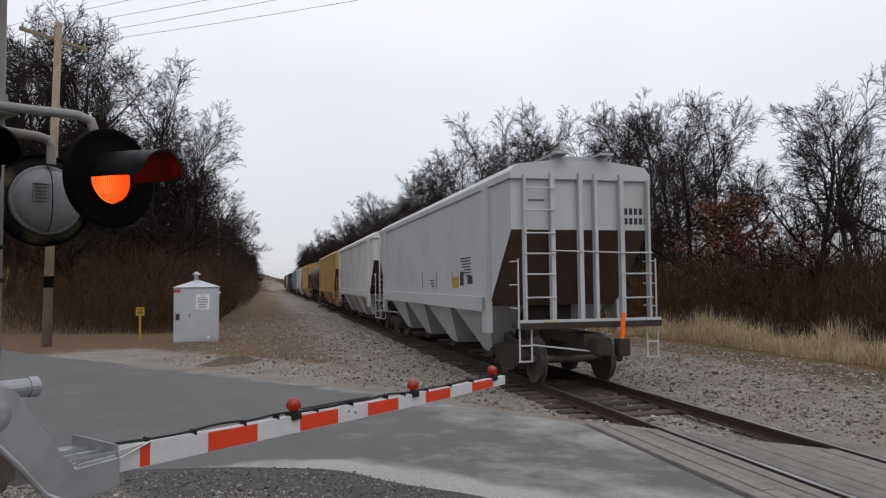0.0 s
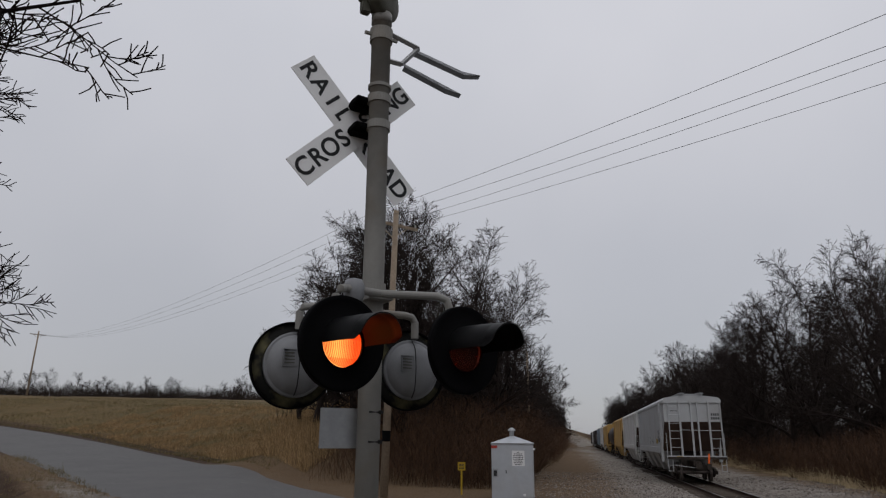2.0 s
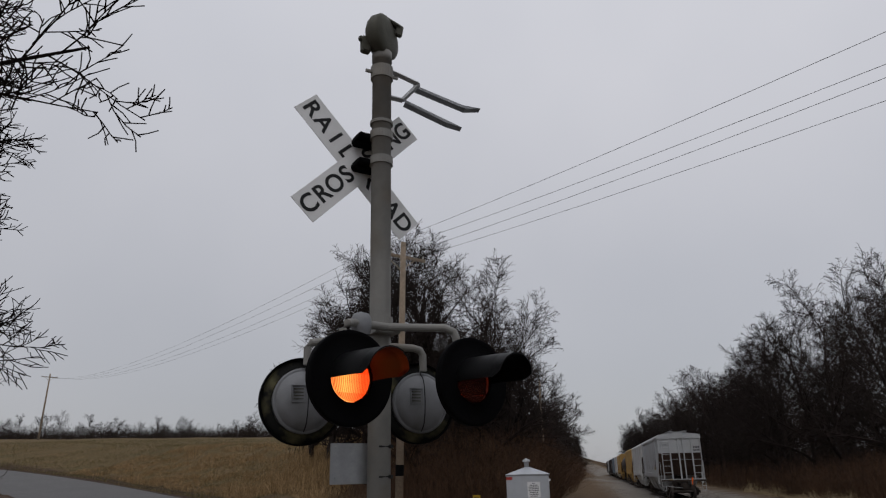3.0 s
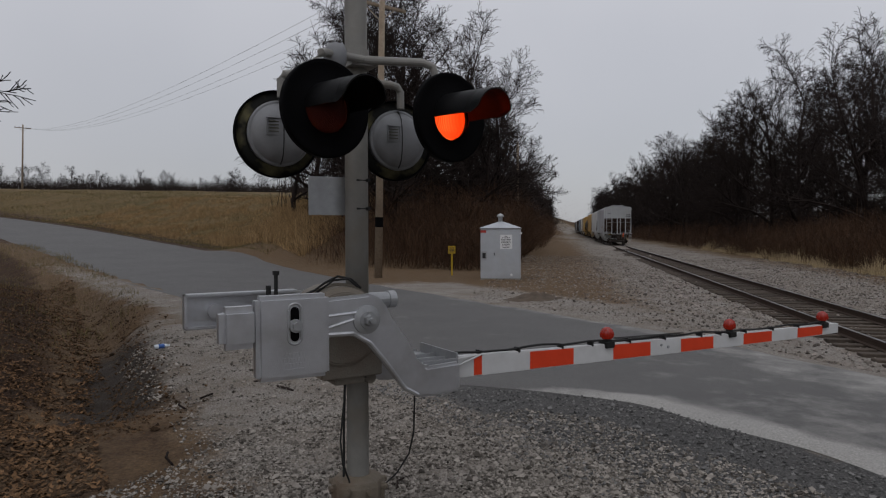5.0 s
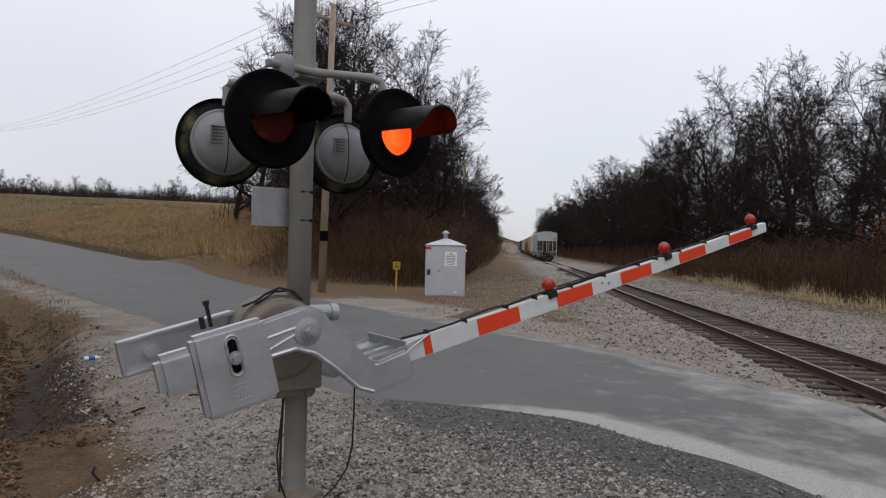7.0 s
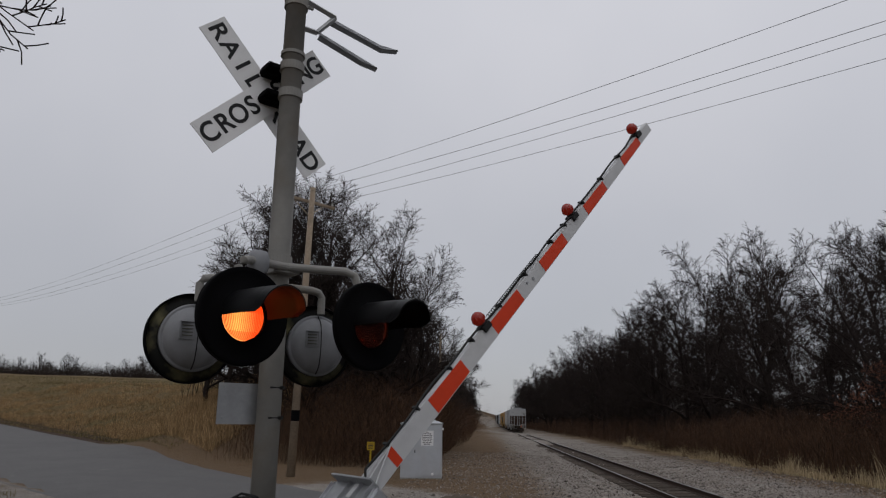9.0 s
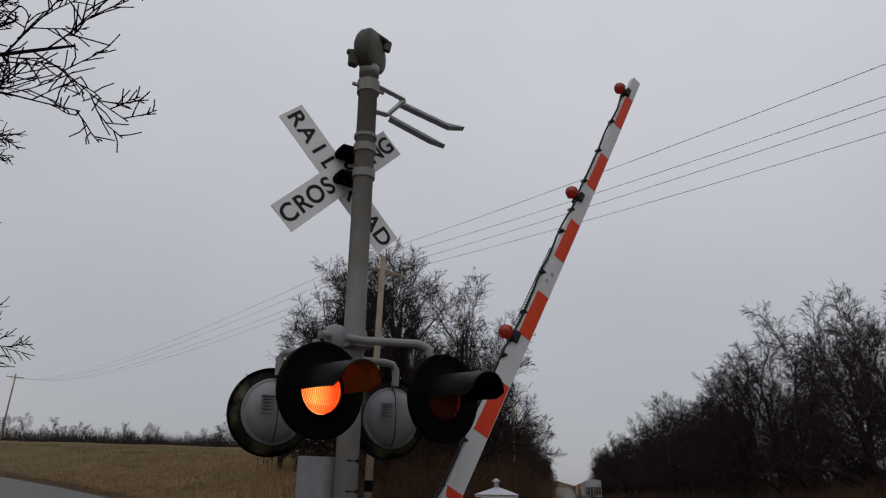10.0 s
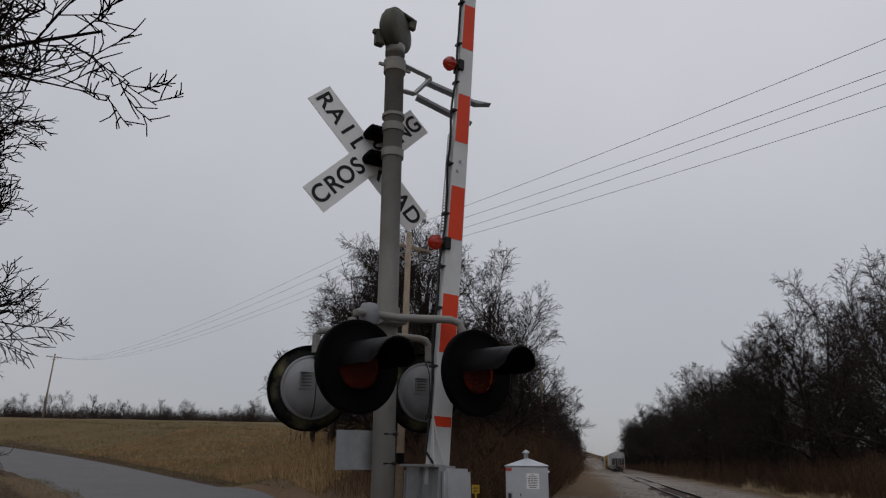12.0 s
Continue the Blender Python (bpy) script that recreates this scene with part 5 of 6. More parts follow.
def tankcar(name, paint, label, L=16.0):
    car = empty(name, Matrix(), label, "freight car", "cars of the train")
    bm = B()
    lathe(bm, [(0, 0.5), (0.8, 0.56), (1.3, 0.75), (1.5, 1.1), (1.5, L - 1.1), (1.3, L - 0.75), (0.8, L - 0.56), (0, L - 0.5)], 28, Matrix.Translation((0, 0, 2.65)) @ Matrix.Rotation(radians(-90), 4, "X"))
    part("tank", bm, paint, car, smooth=True)
    bm = B()
    rod(bm, (0, L / 2, 4.0), (0, L / 2, 4.4), 0.4, sides=18)
    part("dome", bm, paint, car)
    bm = B()
    box(bm, -0.25, 0.25, -0.3, L + 0.3, 0.8, 1.15)
    for y in (1.9, L - 1.9):
        box(bm, -1.2, 1.2, y - 0.3, y + 0.3, 0.85, 1.5)
    part("underframe", bm, TRUCKIRON, car)
    truck(car, 2.0)
    truck(car, L - 2.0)
    return car


TRAIN_START, TRAIN_SPEED = 12.9, 14.3
cars = []
s_next = TRAIN_START
for make, paint, label, L in (
        (lambda n, p, l, L: hopper(n, p, l, L, True), CARGREY, "pale grey covered hopper car at the end of the train", 17.0),
        (hopper, CARWHITE, "off-white covered hopper car with dirty sides", 17.0),
        (hopper, CARTAN, "tan yellow covered hopper car", 16.6),
        (tankcar, CARDARK, "black tank car with a low dome", 15.0),
        (hopper, CARTAN, "tan yellow covered hopper car", 16.6),
        (hopper, CARWHITE, "off-white covered hopper car with dirty sides", 17.0),
        (boxcar, CARBLUE, "blue-grey steel boxcar with a sliding door", 16.6),
        (tankcar, CARDARK, "black tank car with a low dome", 15.0),
        (boxcar, CARDARK, "dark steel boxcar with a sliding door", 16.6),
        (hopper, CARGREY, "pale grey covered hopper car", 17.0),
        (boxcar, CARDARK, "dark steel boxcar with a sliding door", 16.6)):
    car = make("freight_car", paint, label, L)
    cars.append((car, s_next))
    car.scale = (1.05, 1.05, 1.05)
    L *= 1.05
    car.matrix_basis = pose(*track_xy(s_next, TRACK_L), RAIL_Z, 0, 0, math.degrees(RAIL)) @ Matrix.Diagonal((1.05, 1.05, 1.05, 1))
    s_next += L + 0.95


# ---- bare winter trees ----
def limb(V, F, pts, radii, sides):
    base = len(V)
    up = Vector((0.3, 0.2, 0.93))
    n = len(pts)
    for i, p in enumerate(pts):
        d = (pts[min(i + 1, n - 1)] - pts[max(i - 1, 0)])
        u = d.cross(up)
        if u.length < 1e-4:
            u = Vector((1, 0, 0))
        u.normalize()
        v = d.cross(u).normalized()
        for k in range(sides):
            a = k * math.tau / sides
            V.append(p + (u * math.cos(a) + v * math.sin(a)) * radii[i])
    for i in range(n - 1):
        for k in range(sides):
            q = (k + 1) % sides
            F.append((base + i * sides + k, base + i * sides + q, base + (i + 1) * sides + q, base + (i + 1) * sides + k))


THICK = 1.0


def grow(rnd, V, F, p, d, length, r, level, top):
    """A branch that bends upwards, with side branches longest near its foot and fine twigs at its end."""
    n = (4, 5, 4, 3, 2)[level]
    pts, radii, q, dd = [p], [r], p.copy(), d.copy()
    wander = (0.07, 0.12, 0.15, 0.17, 0.2)[level]
    for i in range(n):
        dd = (dd + Vector((rnd.gauss(0, 1), rnd.gauss(0, 1), rnd.gauss(0, 0.7))) * wander + Vector((0, 0, 0.05 if level < 2 else 0.015))).normalized()
        q = q + dd * (length / n)
        pts.append(q)
        radii.append(max(0.008 * THICK, r * (1 - 0.70 * (i + 1) / n)))
    limb(V, F, pts, radii, 5 if level < 2 else 3)
    if level >= top:
        return
    kids = (7, 9, 7, 5, 3)[level]
    for k in range(kids):
        f = min(0.98, 0.16 + 0.84 * (k + rnd.random() * 0.8) / kids)
        i = min(int(f * n), n - 1)
        w = f * n - i
        at = pts[i].lerp(pts[i + 1], w)
        seg = (pts[i + 1] - pts[i]).normalized()
        side = seg.cross(Vector((rnd.gauss(0, 1), rnd.gauss(0, 1), rnd.gauss(0, 1)))).normalized()
        spread = rnd.uniform(0.5, 0.9)
        nd = (seg * (1 - spread * 0.35) + side * spread + Vector((0, 0, 0.04))).normalized()
        reach = length * rnd.uniform(0.46, 0.66) * (1.1 - 0.5 * f)
        grow(rnd, V, F, at, nd, reach, max(0.010 * THICK, radii[i] * (1 - w) * 0.64 + radii[i + 1] * w * 0.64), level + 1, top)


def make_tree(seed, h, name="tree", label="bare leafless winter tree with fine grey-brown branches", top=4, clear=0.25, leaves=False, thick=1.0):
    rnd = random.Random(seed)
    global THICK
    THICK = thick
    tree = empty(name, Matrix(), label, "tree", "bare trees of the woods")
    V, F = [], []
    pts, radii, p, d = [], [], Vector((0, 0, -0.3)), Vector((0, 0, 1))
    n, r0 = 7, h * 0.0155
    for i in range(n + 1):
        pts.append(p.copy())
        radii.append(r0 * (1.25 if i == 0 else 1 - 0.80 * i / n))
        d = (d + Vector((rnd.gauss(0, 0.07), rnd.gauss(0, 0.07), 0))).normalized()
        p = p + d * (h * 0.72 / n)
    limb(V, F, pts, radii, 8)
    raw("trunk", V, F, BARK, tree, smooth=True)
    V, F = [], []
    for k in range(9):
        f = clear + (1 - clear) * (k + rnd.random() * 0.7) / 9
        i = min(int(f * n), n - 1)
        at = pts[i].lerp(pts[i + 1], min(1, f * n - i))
        a = k * 2.4 + rnd.uniform(-0.5, 0.5)
        up = 0.35 + 1.5 * f * f
        nd = Vector((math.cos(a), math.sin(a), up)).normalized()
        grow(rnd, V, F, at, nd, h * rnd.uniform(0.29, 0.38) * (1.15 - 0.42 * f), radii[i] * 0.6, 1, top)
    crown = raw("crown", V, F, BARK, tree)
    if leaves:
        LV, LF = [], []
        for v in V[::5]:
            if rnd.random() < 0.35 and v.z < h * 0.75:
                for _ in range(2):
                    b = len(LV)
                    c = v + Vector((rnd.gauss(0, 0.15), rnd.gauss(0, 0.15), rnd.gauss(-0.05, 0.1)))
                    e1, e2 = Vector((rnd.gauss(0, 1), rnd.gauss(0, 1), rnd.gauss(0, 1))).normalized() * 0.07, Vector((rnd.gauss(0, 1), rnd.gauss(0, 1), rnd.gauss(0, 1))).normalized() * 0.05
                    LV += [c - e1, c + e2, c + e1, c - e2]
                    LF.append((b, b + 1, b + 2, b + 3))
        raw("dry_leaves", LV, LF, OAKLEAF, tree)
        tagged(tree.children[-1], "clinging russet leaves")
    return tree


def place(tree, x, y, scale, turn, sink=0.1):
    m = pose(x, y, height(x, y) - sink, 0, 0, turn)
    ob = copy_thing(tree, m)
    ob.scale = (scale, scale, scale)
    return ob


def woods():
    rnd = random.Random(11)
    kinds = [make_tree(20 + k, 15.0, clear=0.09 + 0.05 * (k % 3), thick=1.2) for k in range(6)]
    oak = make_tree(40, 10.0, label="small oak with russet dead leaves still on it", leaves=True, clear=0.15)
    big = make_tree(51, 16.0, label="broad bare tree with a rounded crown", clear=0.2, thick=1.25)
    spots = []
    # the clump behind the cabinet, and the belt along the left of the track
    for s, l, sc in ((40, -9.5, 1.05), (46, -14.0, 1.0), (46, -5.5, 0.85), (52, -10, 1.05), (57, -4.5, 0.9), (64, -6, 0.95), (60, -15, 0.95), (44, -6.8, 1.12), (49, -4.6, 0.98), (43.5, -16.6, 0.95), (48, -19.3, 0.85), (39, -12.5, 0.95)):
        spots.append((s, l, sc))
    for s in range(70, 330, 9):
        spots.append((s + rnd.uniform(-3, 3), -4.5 - rnd.random() * 3 - (s - 70) * 0.005, rnd.uniform(0.75, 0.95)))
        if s < 200:
            spots.append((s + rnd.uniform(-3, 3), -11 - rnd.random() * 8, rnd.uniform(0.85, 1.05)))
    # the belt to the right of the track
    for s in range(8, 330, 7):
        spots.append((s + rnd.uniform(-3, 3), 19.5 + rnd.random() * 4 - min(5, s * 0.03), rnd.uniform(0.70, 0.88) + 0.38 * step(28, 60, s)))
        if s < 260:
            spots.append((s + rnd.uniform(-3, 3), 24 + rnd.random() * 5, rnd.uniform(0.78, 0.98) + 0.38 * step(28, 60, s)))
        if s < 200:
            spots.append((s + rnd.uniform(-3, 3), 31 + rnd.random() * 8, rnd.uniform(0.8, 1.0) + 0.3 * step(28, 60, s)))
    for s, l in ((-6, 30), (-2, 40), (2, 26), (6, 36), (10, 44), (16, 40), (22, 45), (-10, 44), (-14, 34)):
        spots.append((s, l, rnd.uniform(0.8, 1.0)))
    for k, (s, l, sc) in enumerate(spots):
        x, y = track_xy(s, l)
        place(kinds[k % 6], x, y, sc, rnd.uniform(0, 360))
    for s, l, sc in ((24, 19.5, 0.75), (29, 22, 0.8), (34, 19, 0.7), (18, 23, 0.8), (12, 21, 0.7)):
        x, y = track_xy(s, l)
        place(oak, x, y, sc, rnd.uniform(0, 360))
    x, y = track_xy(41.5, -10.5)
    place(big, x, y, 1.2, 40)
    for s, l, sc, turn in ((42.5, -8.6, 1.16, 95), (44.5, -7.8, 1.05, 150), (43, -14.0, 0.98, 260)):
        x, y = track_xy(s, l)
        place(big, x, y, sc, turn)
    # the tree by the roadside ditch, whose boughs reach over
    side = make_tree(64, 16.0, label="big bare roadside tree with long boughs", clear=0.30, thick=1.6)
    place(side, -14.7, 4.6, 1.0, 200)
    place(side, -16.2, 5.9, 0.82, 150)
    place(side, -17.2, 7.2, 0.9, 70)
    place(side, -15.8, 4.2, 0.95, 310)
    place(kinds[3], -21.0, 9.6, 0.6, 20)
    # the far skyline over the field
    for k in range(80):
        a, d = radians(rnd.uniform(28, 84)), rnd.uniform(185, 250)
        place(kinds[k % 6], -d * math.sin(a), d * math.cos(a), rnd.uniform(0.30, 0.50), rnd.uniform(0, 360), 0.5)
    for t in kinds + [oak, big, side]:
        for c in t.children:
            bpy.data.objects.remove(c)
        bpy.data.objects.remove(t)


woods()


# ---- thickets, grass, stones and leaves ----
def strands(name, count, where, material, label, category, h, r, lean, seed, bend=0.3, sides=3, lift=0.0):
    """Many thin stems in one mesh. where(rnd) gives a place on the plan and a scale for the height."""
    rnd = random.Random(seed)
    V, F = [], []
    for _ in range(count):
        x, y, k = where(rnd)
        z = height(x, y) - 0.05 + lift * k * rnd.random()
        hh = rnd.uniform(*h) * k
        rr = rnd.uniform(*r)
        a, le = rnd.uniform(0, math.tau), abs(rnd.gauss(0, lean))
        dx, dy = math.cos(a) * le * hh, math.sin(a) * le * hh
        b = len(V)
        tw = rnd.uniform(0, 2)
        for f, w in ((0, 1.0), (0.55, 0.7)):
            for q in range(sides):
                g = tw + q * math.tau / sides
                V.append((x + dx * f * (1 - bend + bend * f) + rr * w * math.cos(g), y + dy * f * (1 - bend + bend * f) + rr * w * math.sin(g), z + hh * f))
        V.append((x + dx, y + dy, z + hh * (1 - 0.25 * min(1, le))))
        for q in range(sides):
            p = (q + 1) % sides
            F.append((b + q, b + p, b + sides + p, b + sides + q))
            F.append((b + sides + q, b + sides + p, b + 2 * sides))
    ob = raw(name, V, F, material)
    return tagged(ob, label, category, kind="stuff")


def right_thicket(rnd):
    s = rnd.uniform(-12, 60) if rnd.random() < 0.55 else rnd.uniform(60, 330)
    l = 14.2 + 2.6 * (1 - step(20, 36, s)) + abs(rnd.gauss(0, 4.2)) + (1.5 * noise.noise((s * 0.2, 1, 1))) - min(1.5, s * 0.012)
    k = 0.55 + 0.5 * min(1, (l - 13) / 5) + 0.3 * noise.noise((s * 0.35, l * 0.2, 3))
    return (*track_xy(s, l), max(0.3, k))


def left_thicket(rnd):
    if rnd.random() < 0.55:
        s, l = rnd.uniform(31.5, 62), -2.5 - abs(rnd.gauss(0, 5.5))
        while l < -12.5:
            l = -2.5 - abs(rnd.gauss(0, 5.5))
    else:
        s, l = rnd.uniform(60, 330), -2.6 - abs(rnd.gauss(0, 4)) + 0.8
    k = 0.6 + 0.5 * min(1, max(0, s - 31) / 8) + 0.35 * noise.noise((s * 0.3, l * 0.3, 8))
    return (*track_xy(s, l), max(0.3, k))


def bank_grass(rnd):
    while True:
        s, m = rnd.uniform(22, 75), R1 + 2.0 + abs(rnd.gauss(0, 9))
        x, y = road_xy(s, m + road_shift(s))
        l, ts = x * nT.x + y * nT.y, x * dT.x + y * dT.y
        if l < -13:
            break
    # the grass stands in clumps, tallest at the end of the bank
    c = noise.noise((x * 0.45, y * 0.45, 5)) + 0.5 * noise.noise((x * 1.3, y * 1.3, 6))
    k = 0.35 + 0.75 * step(-26, -15, l) + (0.75 + 0.5 * step(-24, -15, l)) * max(-0.3, c)
    return x, y, max(0.15, k)


def verge_grass(rnd):
    s = rnd.uniform(4, 26) if rnd.random() < 0.6 else rnd.uniform(-4, 70)
    near = 1 - step(22, 34, s)
    l = 13.3 + near * 1.2 + abs(rnd.gauss(0, 0.7 + near * 0.9)) + 0.8 * noise.noise((s * 0.4, 0, 0))
    clump = 0.35 + 1.5 * max(0.0, noise.noise((s * 0.7, l * 0.7, 4)) + 0.1)
    return (*track_xy(s, l), clump * (0.5 + 0.35 * near + 0.4 * rnd.random()))


def ditch_grass(rnd):
    s = rnd.uniform(9, 50)
    n = 2.6 * step(11, 20, s) - 1.6 * (1 - step(11, 20, s)) - abs(rnd.gauss(0, 3.5))
    return (*road_xy(s, n + road_shift(s)), (0.35 + 0.5 * rnd.random()) * (0.5 + 1.4 * max(0.0, noise.noise((s * 0.6, n * 0.6, 3)))))


def field_grass(rnd):
    while True:
        s, m = rnd.uniform(24, 110), R1 + 0.8 + rnd.random() ** 1.5 * 45
        x, y = road_xy(s, m + road_shift(s))
        if x * nT.x + y * nT.y < -15:
            return x, y, 0.6 + 0.7 * abs(noise.noise((x * 0.15, y * 0.15, 2)))


strands("short_grass", 40000, field_grass, GREENGRASS, "rough brown-green winter grass on the field", "grass", (0.10, 0.38), (0.010, 0.024), 0.8, 14)
strands("thicket", 20000, right_thicket, BRUSH, "dense brown leafless brush along the woods", "brush", (0.9, 4.0), (0.004, 0.011), 0.8, 5, 0.6)
strands("thicket", 18000, left_thicket, BRUSH, "dense brown leafless brush at the edge of the woods", "brush", (0.9, 3.9), (0.004, 0.011), 0.8, 6, 0.6)
strands("thicket_twigs", 62000, right_thicket, BRUSH, "fine tangled twigs of the brush along the woods", "brush", (0.35, 1.2), (0.004, 0.009), 1.5, 15, 0.6, lift=2.6)
strands("thicket_twigs", 52000, left_thicket, BRUSH, "fine dark tangled twigs at the edge of the woods", "brush", (0.35, 1.2), (0.004, 0.010), 1.5, 16, 0.6, lift=3.2)
strands("tall_grass", 60000, bank_grass, GRASS, "tall straw-coloured dead grass on the bank", "grass", (0.2, 0.95), (0.006, 0.014), 0.75, 7, 0.7)
strands("tall_grass", 24000, verge_grass, PALEGRASS, "pale dry grass along the gravel lane", "grass", (0.4, 1.25), (0.005, 0.012), 0.6, 8, 0.7)
strands("short_grass", 14000, ditch_grass, GREENGRASS, "dull winter grass beyond the ditch", "grass", (0.12, 0.5), (0.004, 0.009), 0.6, 9)


def deep_woods(rnd):
    if rnd.random() < 0.62:
        s, l = rnd.uniform(-25, 330), 21 + rnd.random() * 34
    else:
        s, l = rnd.uniform(44, 300), -7 - rnd.random() * 16
        if l < -15 and s < 52:
            s += 25
    return (*track_xy(s, l), 0.5 + 0.5 * rnd.random())


strands("woods_undergrowth", 34000, deep_woods, TWIG, "dark tangle of saplings deep in the woods", "woods", (2.5, 7.5), (0.014, 0.04), 0.34, 12, 0.6)


def far_trees(rnd):
    if rnd.random() < 0.7:
        a = radians(rnd.uniform(30, 85))
        d = rnd.uniform(190, 260)
        return -d * math.sin(a), d * math.cos(a), 0.55 + 0.5 * abs(noise.noise((a * 30, 0, 0))) + 0.3 * rnd.random()
    s = rnd.uniform(430, 520)
    return (*track_xy(s, rnd.uniform(-60, 70)), 0.9 + rnd.random() * 0.4)


strands("distant_woods", 26000, far_trees, TWIG, "far line of bare woods on the skyline", "woods", (1.6, 5.2), (0.02, 0.06), 0.7, 10)


def scatter(name, count, where, material, label, category, size, seed, flat=0.6):
    """Loose stones: little uneven octahedra lying on the ground."""
    rnd = random.Random(seed)
    V, F = [], []
    for _ in range(count):
        x, y = where(rnd)
        s = size * math.exp(rnd.gauss(0, 0.38))
        z = height(x, y) + s * 0.12
        b, a = len(V), rnd.uniform(0, math.tau)
        for k in range(4):
            g, q = a + k * math.tau / 4 + rnd.uniform(-0.4, 0.4), s * rnd.uniform(0.35, 0.62)
            V.append((x + q * math.cos(g), y + q * math.sin(g), z + s * rnd.uniform(-0.1, 0.12)))
        V.append((x + s * rnd.uniform(-0.2, 0.2), y + s * rnd.uniform(-0.2, 0.2), z + s * flat * rnd.uniform(0.4, 0.75)))
        V.append((x, y, z - s * 0.3))
        for k in range(4):
            F.append((b + k, b + (k + 1) % 4, b + 4))
            F.append((b + (k + 1) % 4, b + k, b + 5))
    return tagged(raw(name, V, F, material), label, category, kind="stuff")


def by_mast(rnd):
    while True:
        x, y = rnd.uniform(-4.6, 2.6), rnd.uniform(1.6, 7.2)
        n, s = x * nR.x + y * nR.y, x * dR.x + y * dR.y
        if -0.6 < n < R0 + (0.9 if s < 6 else -0.1) and math.hypot(x - MAST[0], y - MAST[1]) > 0.58 and rnd.random() < 0.35 + 0.65 * step(1.2, -0.2, math.hypot(x + 1.2, y - 3.2) - 2.2):
            return x, y


def shoulder(rnd):
    while True:
        s, n = rnd.uniform(-7, 7.8), rnd.uniform(R0 - 0.6, R0 + 1.75)
        if n < R0 + 1.72 * step(8.2, 5.2, s):
            return road_xy(s, n)


def wide_gravel(rnd):
    s, n = rnd.uniform(-2, 14), rnd.uniform(1.2, R0 - 0.1)
    return road_xy(s, n)


def ballast_at(rnd):
    while True:
        s, d = (rnd.uniform(9, 40) if rnd.random() < 0.7 else rnd.uniform(40, 80)), rnd.gauss(0, 2.2)
        x, y = track_xy(s, TRACK_L + d)
        n = x * nR.x + y * nR.y
        if n > R1 + 0.5 and abs(d) < 5.5:
            return x, y


def lane_stones(rnd):
    s = 6 + 44 * rnd.random() ** 1.4
    return track_xy(s, TRACK_L + 1.8 + 5.6 * rnd.random())


def apron_stones(rnd):
    while True:
        x, y = track_xy(rnd.uniform(14, 50), TRACK_L - 2.2 - 7 * rnd.random() ** 1.3)
        if x * nR.x + y * nR.y > R1 + 0.4:
            return x, y


scatter("gravel", 20000, lane_stones, BALLAST, "grey-brown crushed stone on the lane beside the track", "gravel", 0.045, 25)
scatter("gravel", 12000, apron_stones, BALLAST, "brown crushed stone between the track and the cabinet", "gravel", 0.042, 26)
scatter("gravel", 62000, by_mast, STONES, "loose grey crushed stone round the mast", "gravel", 0.0245, 21)
scatter("gravel", 14000, wide_gravel, STONES, "thin pale gravel beside the road", "gravel", 0.026, 22)
scatter("gravel", 19000, shoulder, DARKSTONES, "dark broken asphalt gravel along the road's edge", "gravel", 0.024, 23)
scatter("ballast", 17000, ballast_at, BALLAST, "grey-brown ballast stones beside the track", "ballast", 0.055, 24)


def litter_leaves():
    rnd = random.Random(31)
    V, F = [], []
    for _ in range(48000):
        if rnd.random() < 0.8:
            s = rnd.uniform(6, 28)
            n = 0.5 + 0.6 * step(10, 16, s) - abs(rnd.gauss(0, 3.2))
        else:
            s, n = rnd.uniform(3, 14), rnd.uniform(-4.5, 0.2)
        x, y = road_xy(s, n)
        z = height(x, y) + 0.012
        b = len(V)
        a, q = rnd.uniform(0, math.tau), rnd.uniform(0.016, 0.042)
        up = rnd.uniform(0, 0.035)
        for k, w in enumerate((1, 0.6, 1, 0.6)):
            g = a + k * math.tau / 4
            V.append((x + q * w * math.cos(g), y + q * w * math.sin(g), z + (up if k == 0 else 0.01 * (k % 2))))
        F.append((b, b + 1, b + 2, b + 3))
    return tagged(raw("fallen_leaves", V, F, LEAVES), "brown fallen leaves in and beside the ditch", "leaves", kind="stuff")


litter_leaves()


def clods_at(rnd):
    s = rnd.uniform(7.5, 22)
    return road_xy(s, ditch_line(s) + rnd.gauss(-0.1, 0.5))


CLODS = island_mat("dark_clods", (0.022, 0.014, 0.008), (0.11, 0.066, 0.036))
scatter("soil_clods", 9000, clods_at, CLODS, "dark clods of earth on the ditch banks", "soil", 0.032, 33)


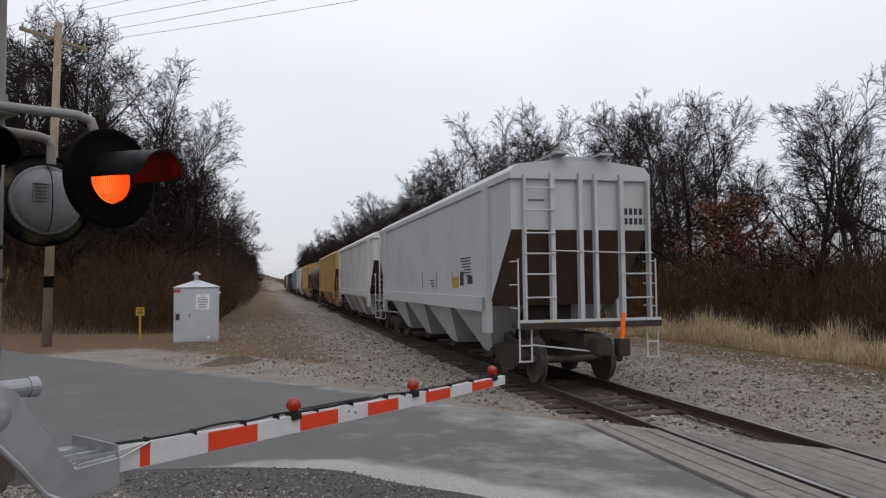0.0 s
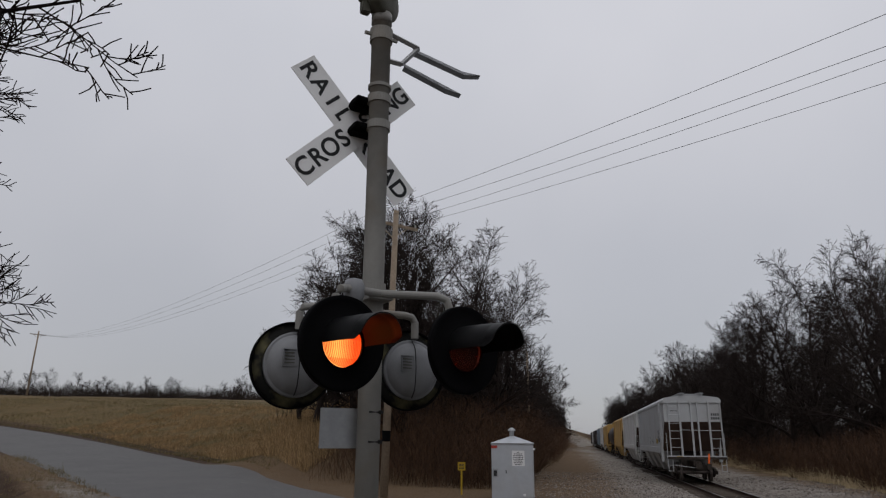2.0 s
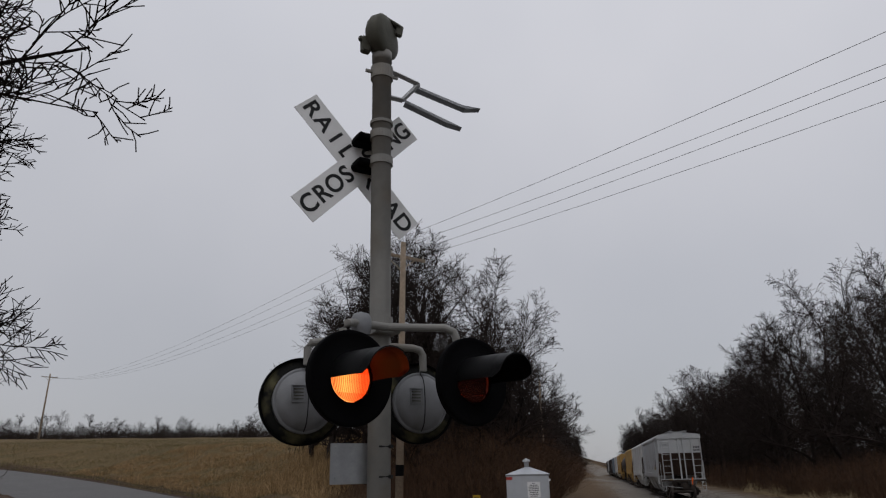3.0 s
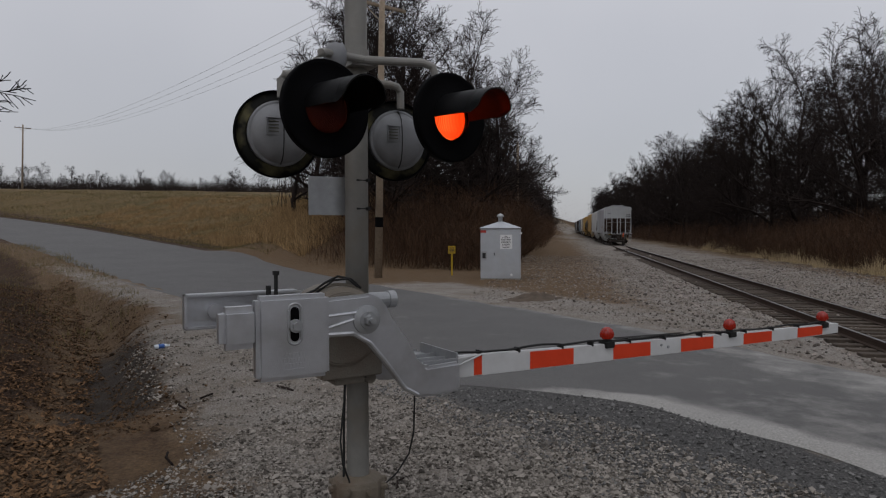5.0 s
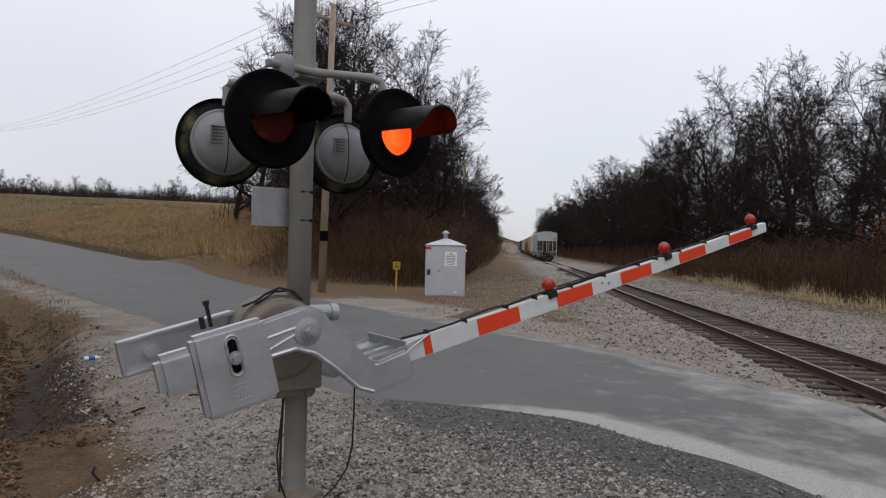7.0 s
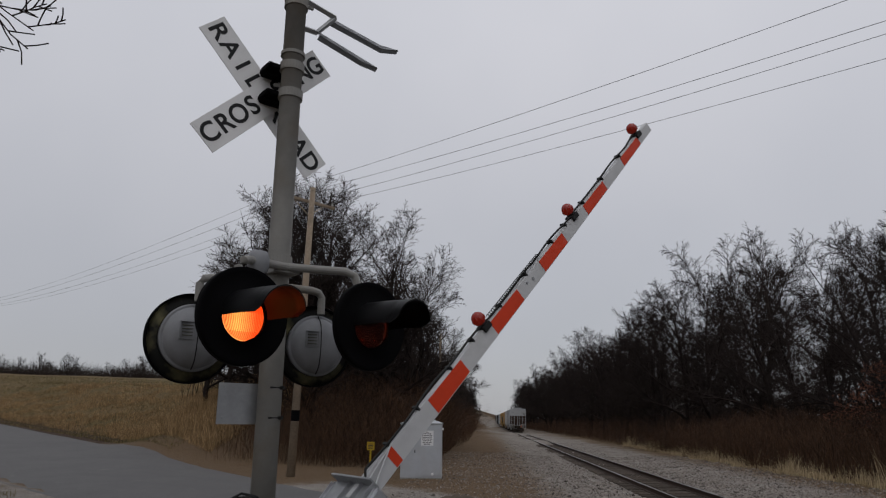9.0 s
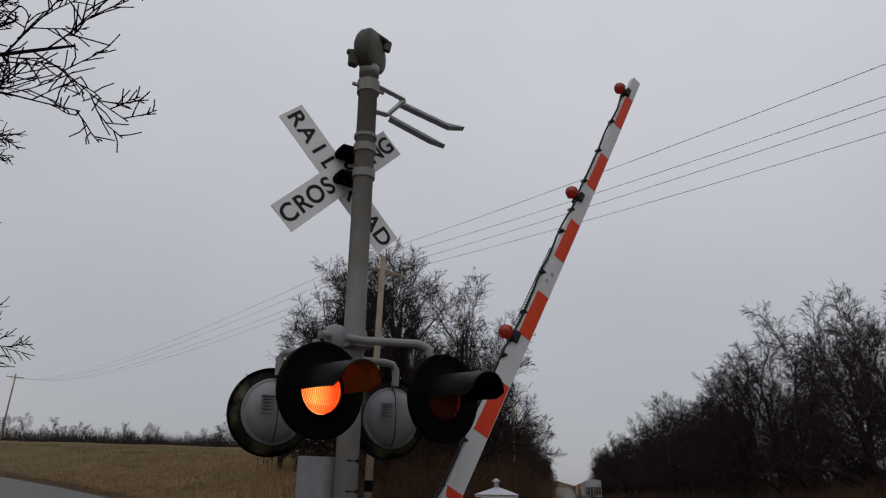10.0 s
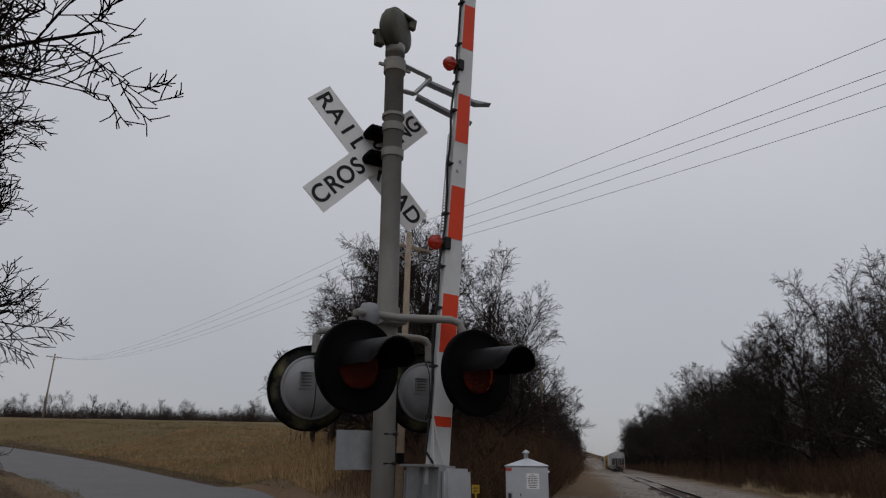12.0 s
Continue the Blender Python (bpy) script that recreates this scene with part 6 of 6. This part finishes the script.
def litter_things():
    bluelabel = mat("bottle_label", (0.05, 0.12, 0.35), 0.4)
    clear = mat("bottle_plastic", (0.6, 0.65, 0.7), 0.15)
    x, y = -9.05, 8.85
    b = empty("plastic_bottle", pose(x, y, height(x, y) + 0.04, 0, 90, 65), "clear plastic bottle with a blue label on the gravel", "bottle")
    bm = B()
    lathe(bm, [(0, -0.12), (0.035, -0.12), (0.037, 0.06), (0.014, 0.11), (0.014, 0.135), (0, 0.135)], 14)
    part("bottle_body", bm, clear, b, smooth=True)
    bm = B()
    lathe(bm, [(0.0375, -0.06), (0.0385, -0.06), (0.0385, 0.04), (0.0375, 0.04)], 14)
    part("label", bm, bluelabel, b, smooth=True)
    rnd = random.Random(5)
    for x, y, q, colour in ((-2.72, 3.98, 0.055, (0.55, 0.62, 0.70)), (-0.15, 4.35, 0.05, (0.5, 0.47, 0.44)), (-4.6, 3.3, 0.10, (0.30, 0.24, 0.17))):
        bm = B()
        bmesh.ops.create_grid(bm, x_segments=5, y_segments=4, size=q)
        for v in bm.verts:
            v.co.x *= 1.3
            v.co.z = 0.03 + rnd.uniform(-0.02, 0.03)
        bmesh.ops.solidify(bm, geom=bm.faces[:], thickness=0.002)
        ob = link("wrapper", bm, mat("wrapper", colour, 0.4))
        ob.matrix_basis = pose(x, y, height(x, y), 0, 0, rnd.uniform(0, 360))
        tagged(ob, "crumpled pale wrapper lying on the stones", "litter")
    for k in range(10):
        bm = B()
        a = rnd.uniform(0.2, 0.55)
        pipe(bm, [(0, 0, 0), (a * 0.5, 0.02, 0.015), (a, -0.03, 0.0)], rnd.uniform(0.006, 0.014), 6)
        ob = link("stick", bm, BARK)
        x, y = road_xy(rnd.uniform(4, 9), rnd.uniform(0.3, 2.8))
        ob.matrix_basis = pose(x, y, height(x, y) + 0.015, 0, 0, rnd.uniform(0, 360))
        tagged(ob, "dry fallen stick on the ground", "stick", "sticks on the ground")


litter_things()


def spoil_heap():
    x, y = road_xy(15.2, 12.0)
    rnd = random.Random(8)
    bm = B()
    bmesh.ops.create_grid(bm, x_segments=26, y_segments=18, size=1.0)
    for v in bm.verts:
        r = math.hypot(v.co.x, v.co.y)
        v.co.z = 0.20 * max(0, 1 - r) ** 1.2 * (1 + 0.9 * noise.noise((v.co.x * 4, v.co.y * 4, 2))) - 0.03 + 0.03 * noise.noise((v.co.x * 9, v.co.y * 9, 3))
        v.co.x *= 1.2
        v.co.y *= 0.8
    ob = link("spoil_mound", bm, mat("heap_soil", (0.11, 0.085, 0.065), 0.95, 0, 0.4, 5, bump=0.6, bump_scale=25), smooth=True)
    ob.matrix_basis = pose(x, y, height(x, y), 0, 0, 54)
    tagged(ob, "low dark mound of dirt on the gravel apron", "dirt mound")


spoil_heap()


# ---- what moves: the train, the gate and the flashing lamps ----
def flips(lamps, times, lit_first):
    """Turns a lamp's glowing faces to the lens or away from it at the given times."""
    for row, place_at in lamps:
        angle = 0 if lit_first else 180
        at = lambda a: pose(*place_at, 0, a, 0)
        rows = [(0.0, at(angle))] if times[0] * FPS > 1.5 else []
        for t in times:
            k = max(1, round(t * FPS))
            for i in range(4):
                rows.append(((k - 1 + i) / FPS, at(angle + 60 * i)))
            angle += 180
        rows.append((12.0, at(angle)))
        walk(row, rows)


def motions():
    for car, s0 in cars:
        walk(car, [(t, pose(*track_xy(s0 + TRAIN_SPEED * t, TRACK_L), RAIL_Z, 0, 0, math.degrees(RAIL))) for t in range(13)])
    swing = [(0.0, 0), (6.2, 0), (6.35, 0.6), (6.5, 4.5), (7.0, 13.8), (7.5, 23.5), (9.5, 54.8), (10.0, 62.4), (10.5, 69.4), (11.0, 76.0), (11.5, 82.5), (12.0, 87.0)]
    walk(gate_arm, [(t, pose(*PIVOT, 0, -a, 0)) for t, a in swing])
    beat = [0.7, 1.37, 2.07, 2.77, 3.45, 4.15, 4.9, 5.65, 6.38, 7.08, 7.77, 8.45, 9.15, 9.83, 10.55]
    flips(lamp_l, [0.0] + beat, False)
    flips(lamp_r, [0.0] + beat + [11.25], True)
    flips(lamp_bl, [0.0] + beat, False)
    flips(lamp_br, [0.0] + beat + [11.25], True)


motions()
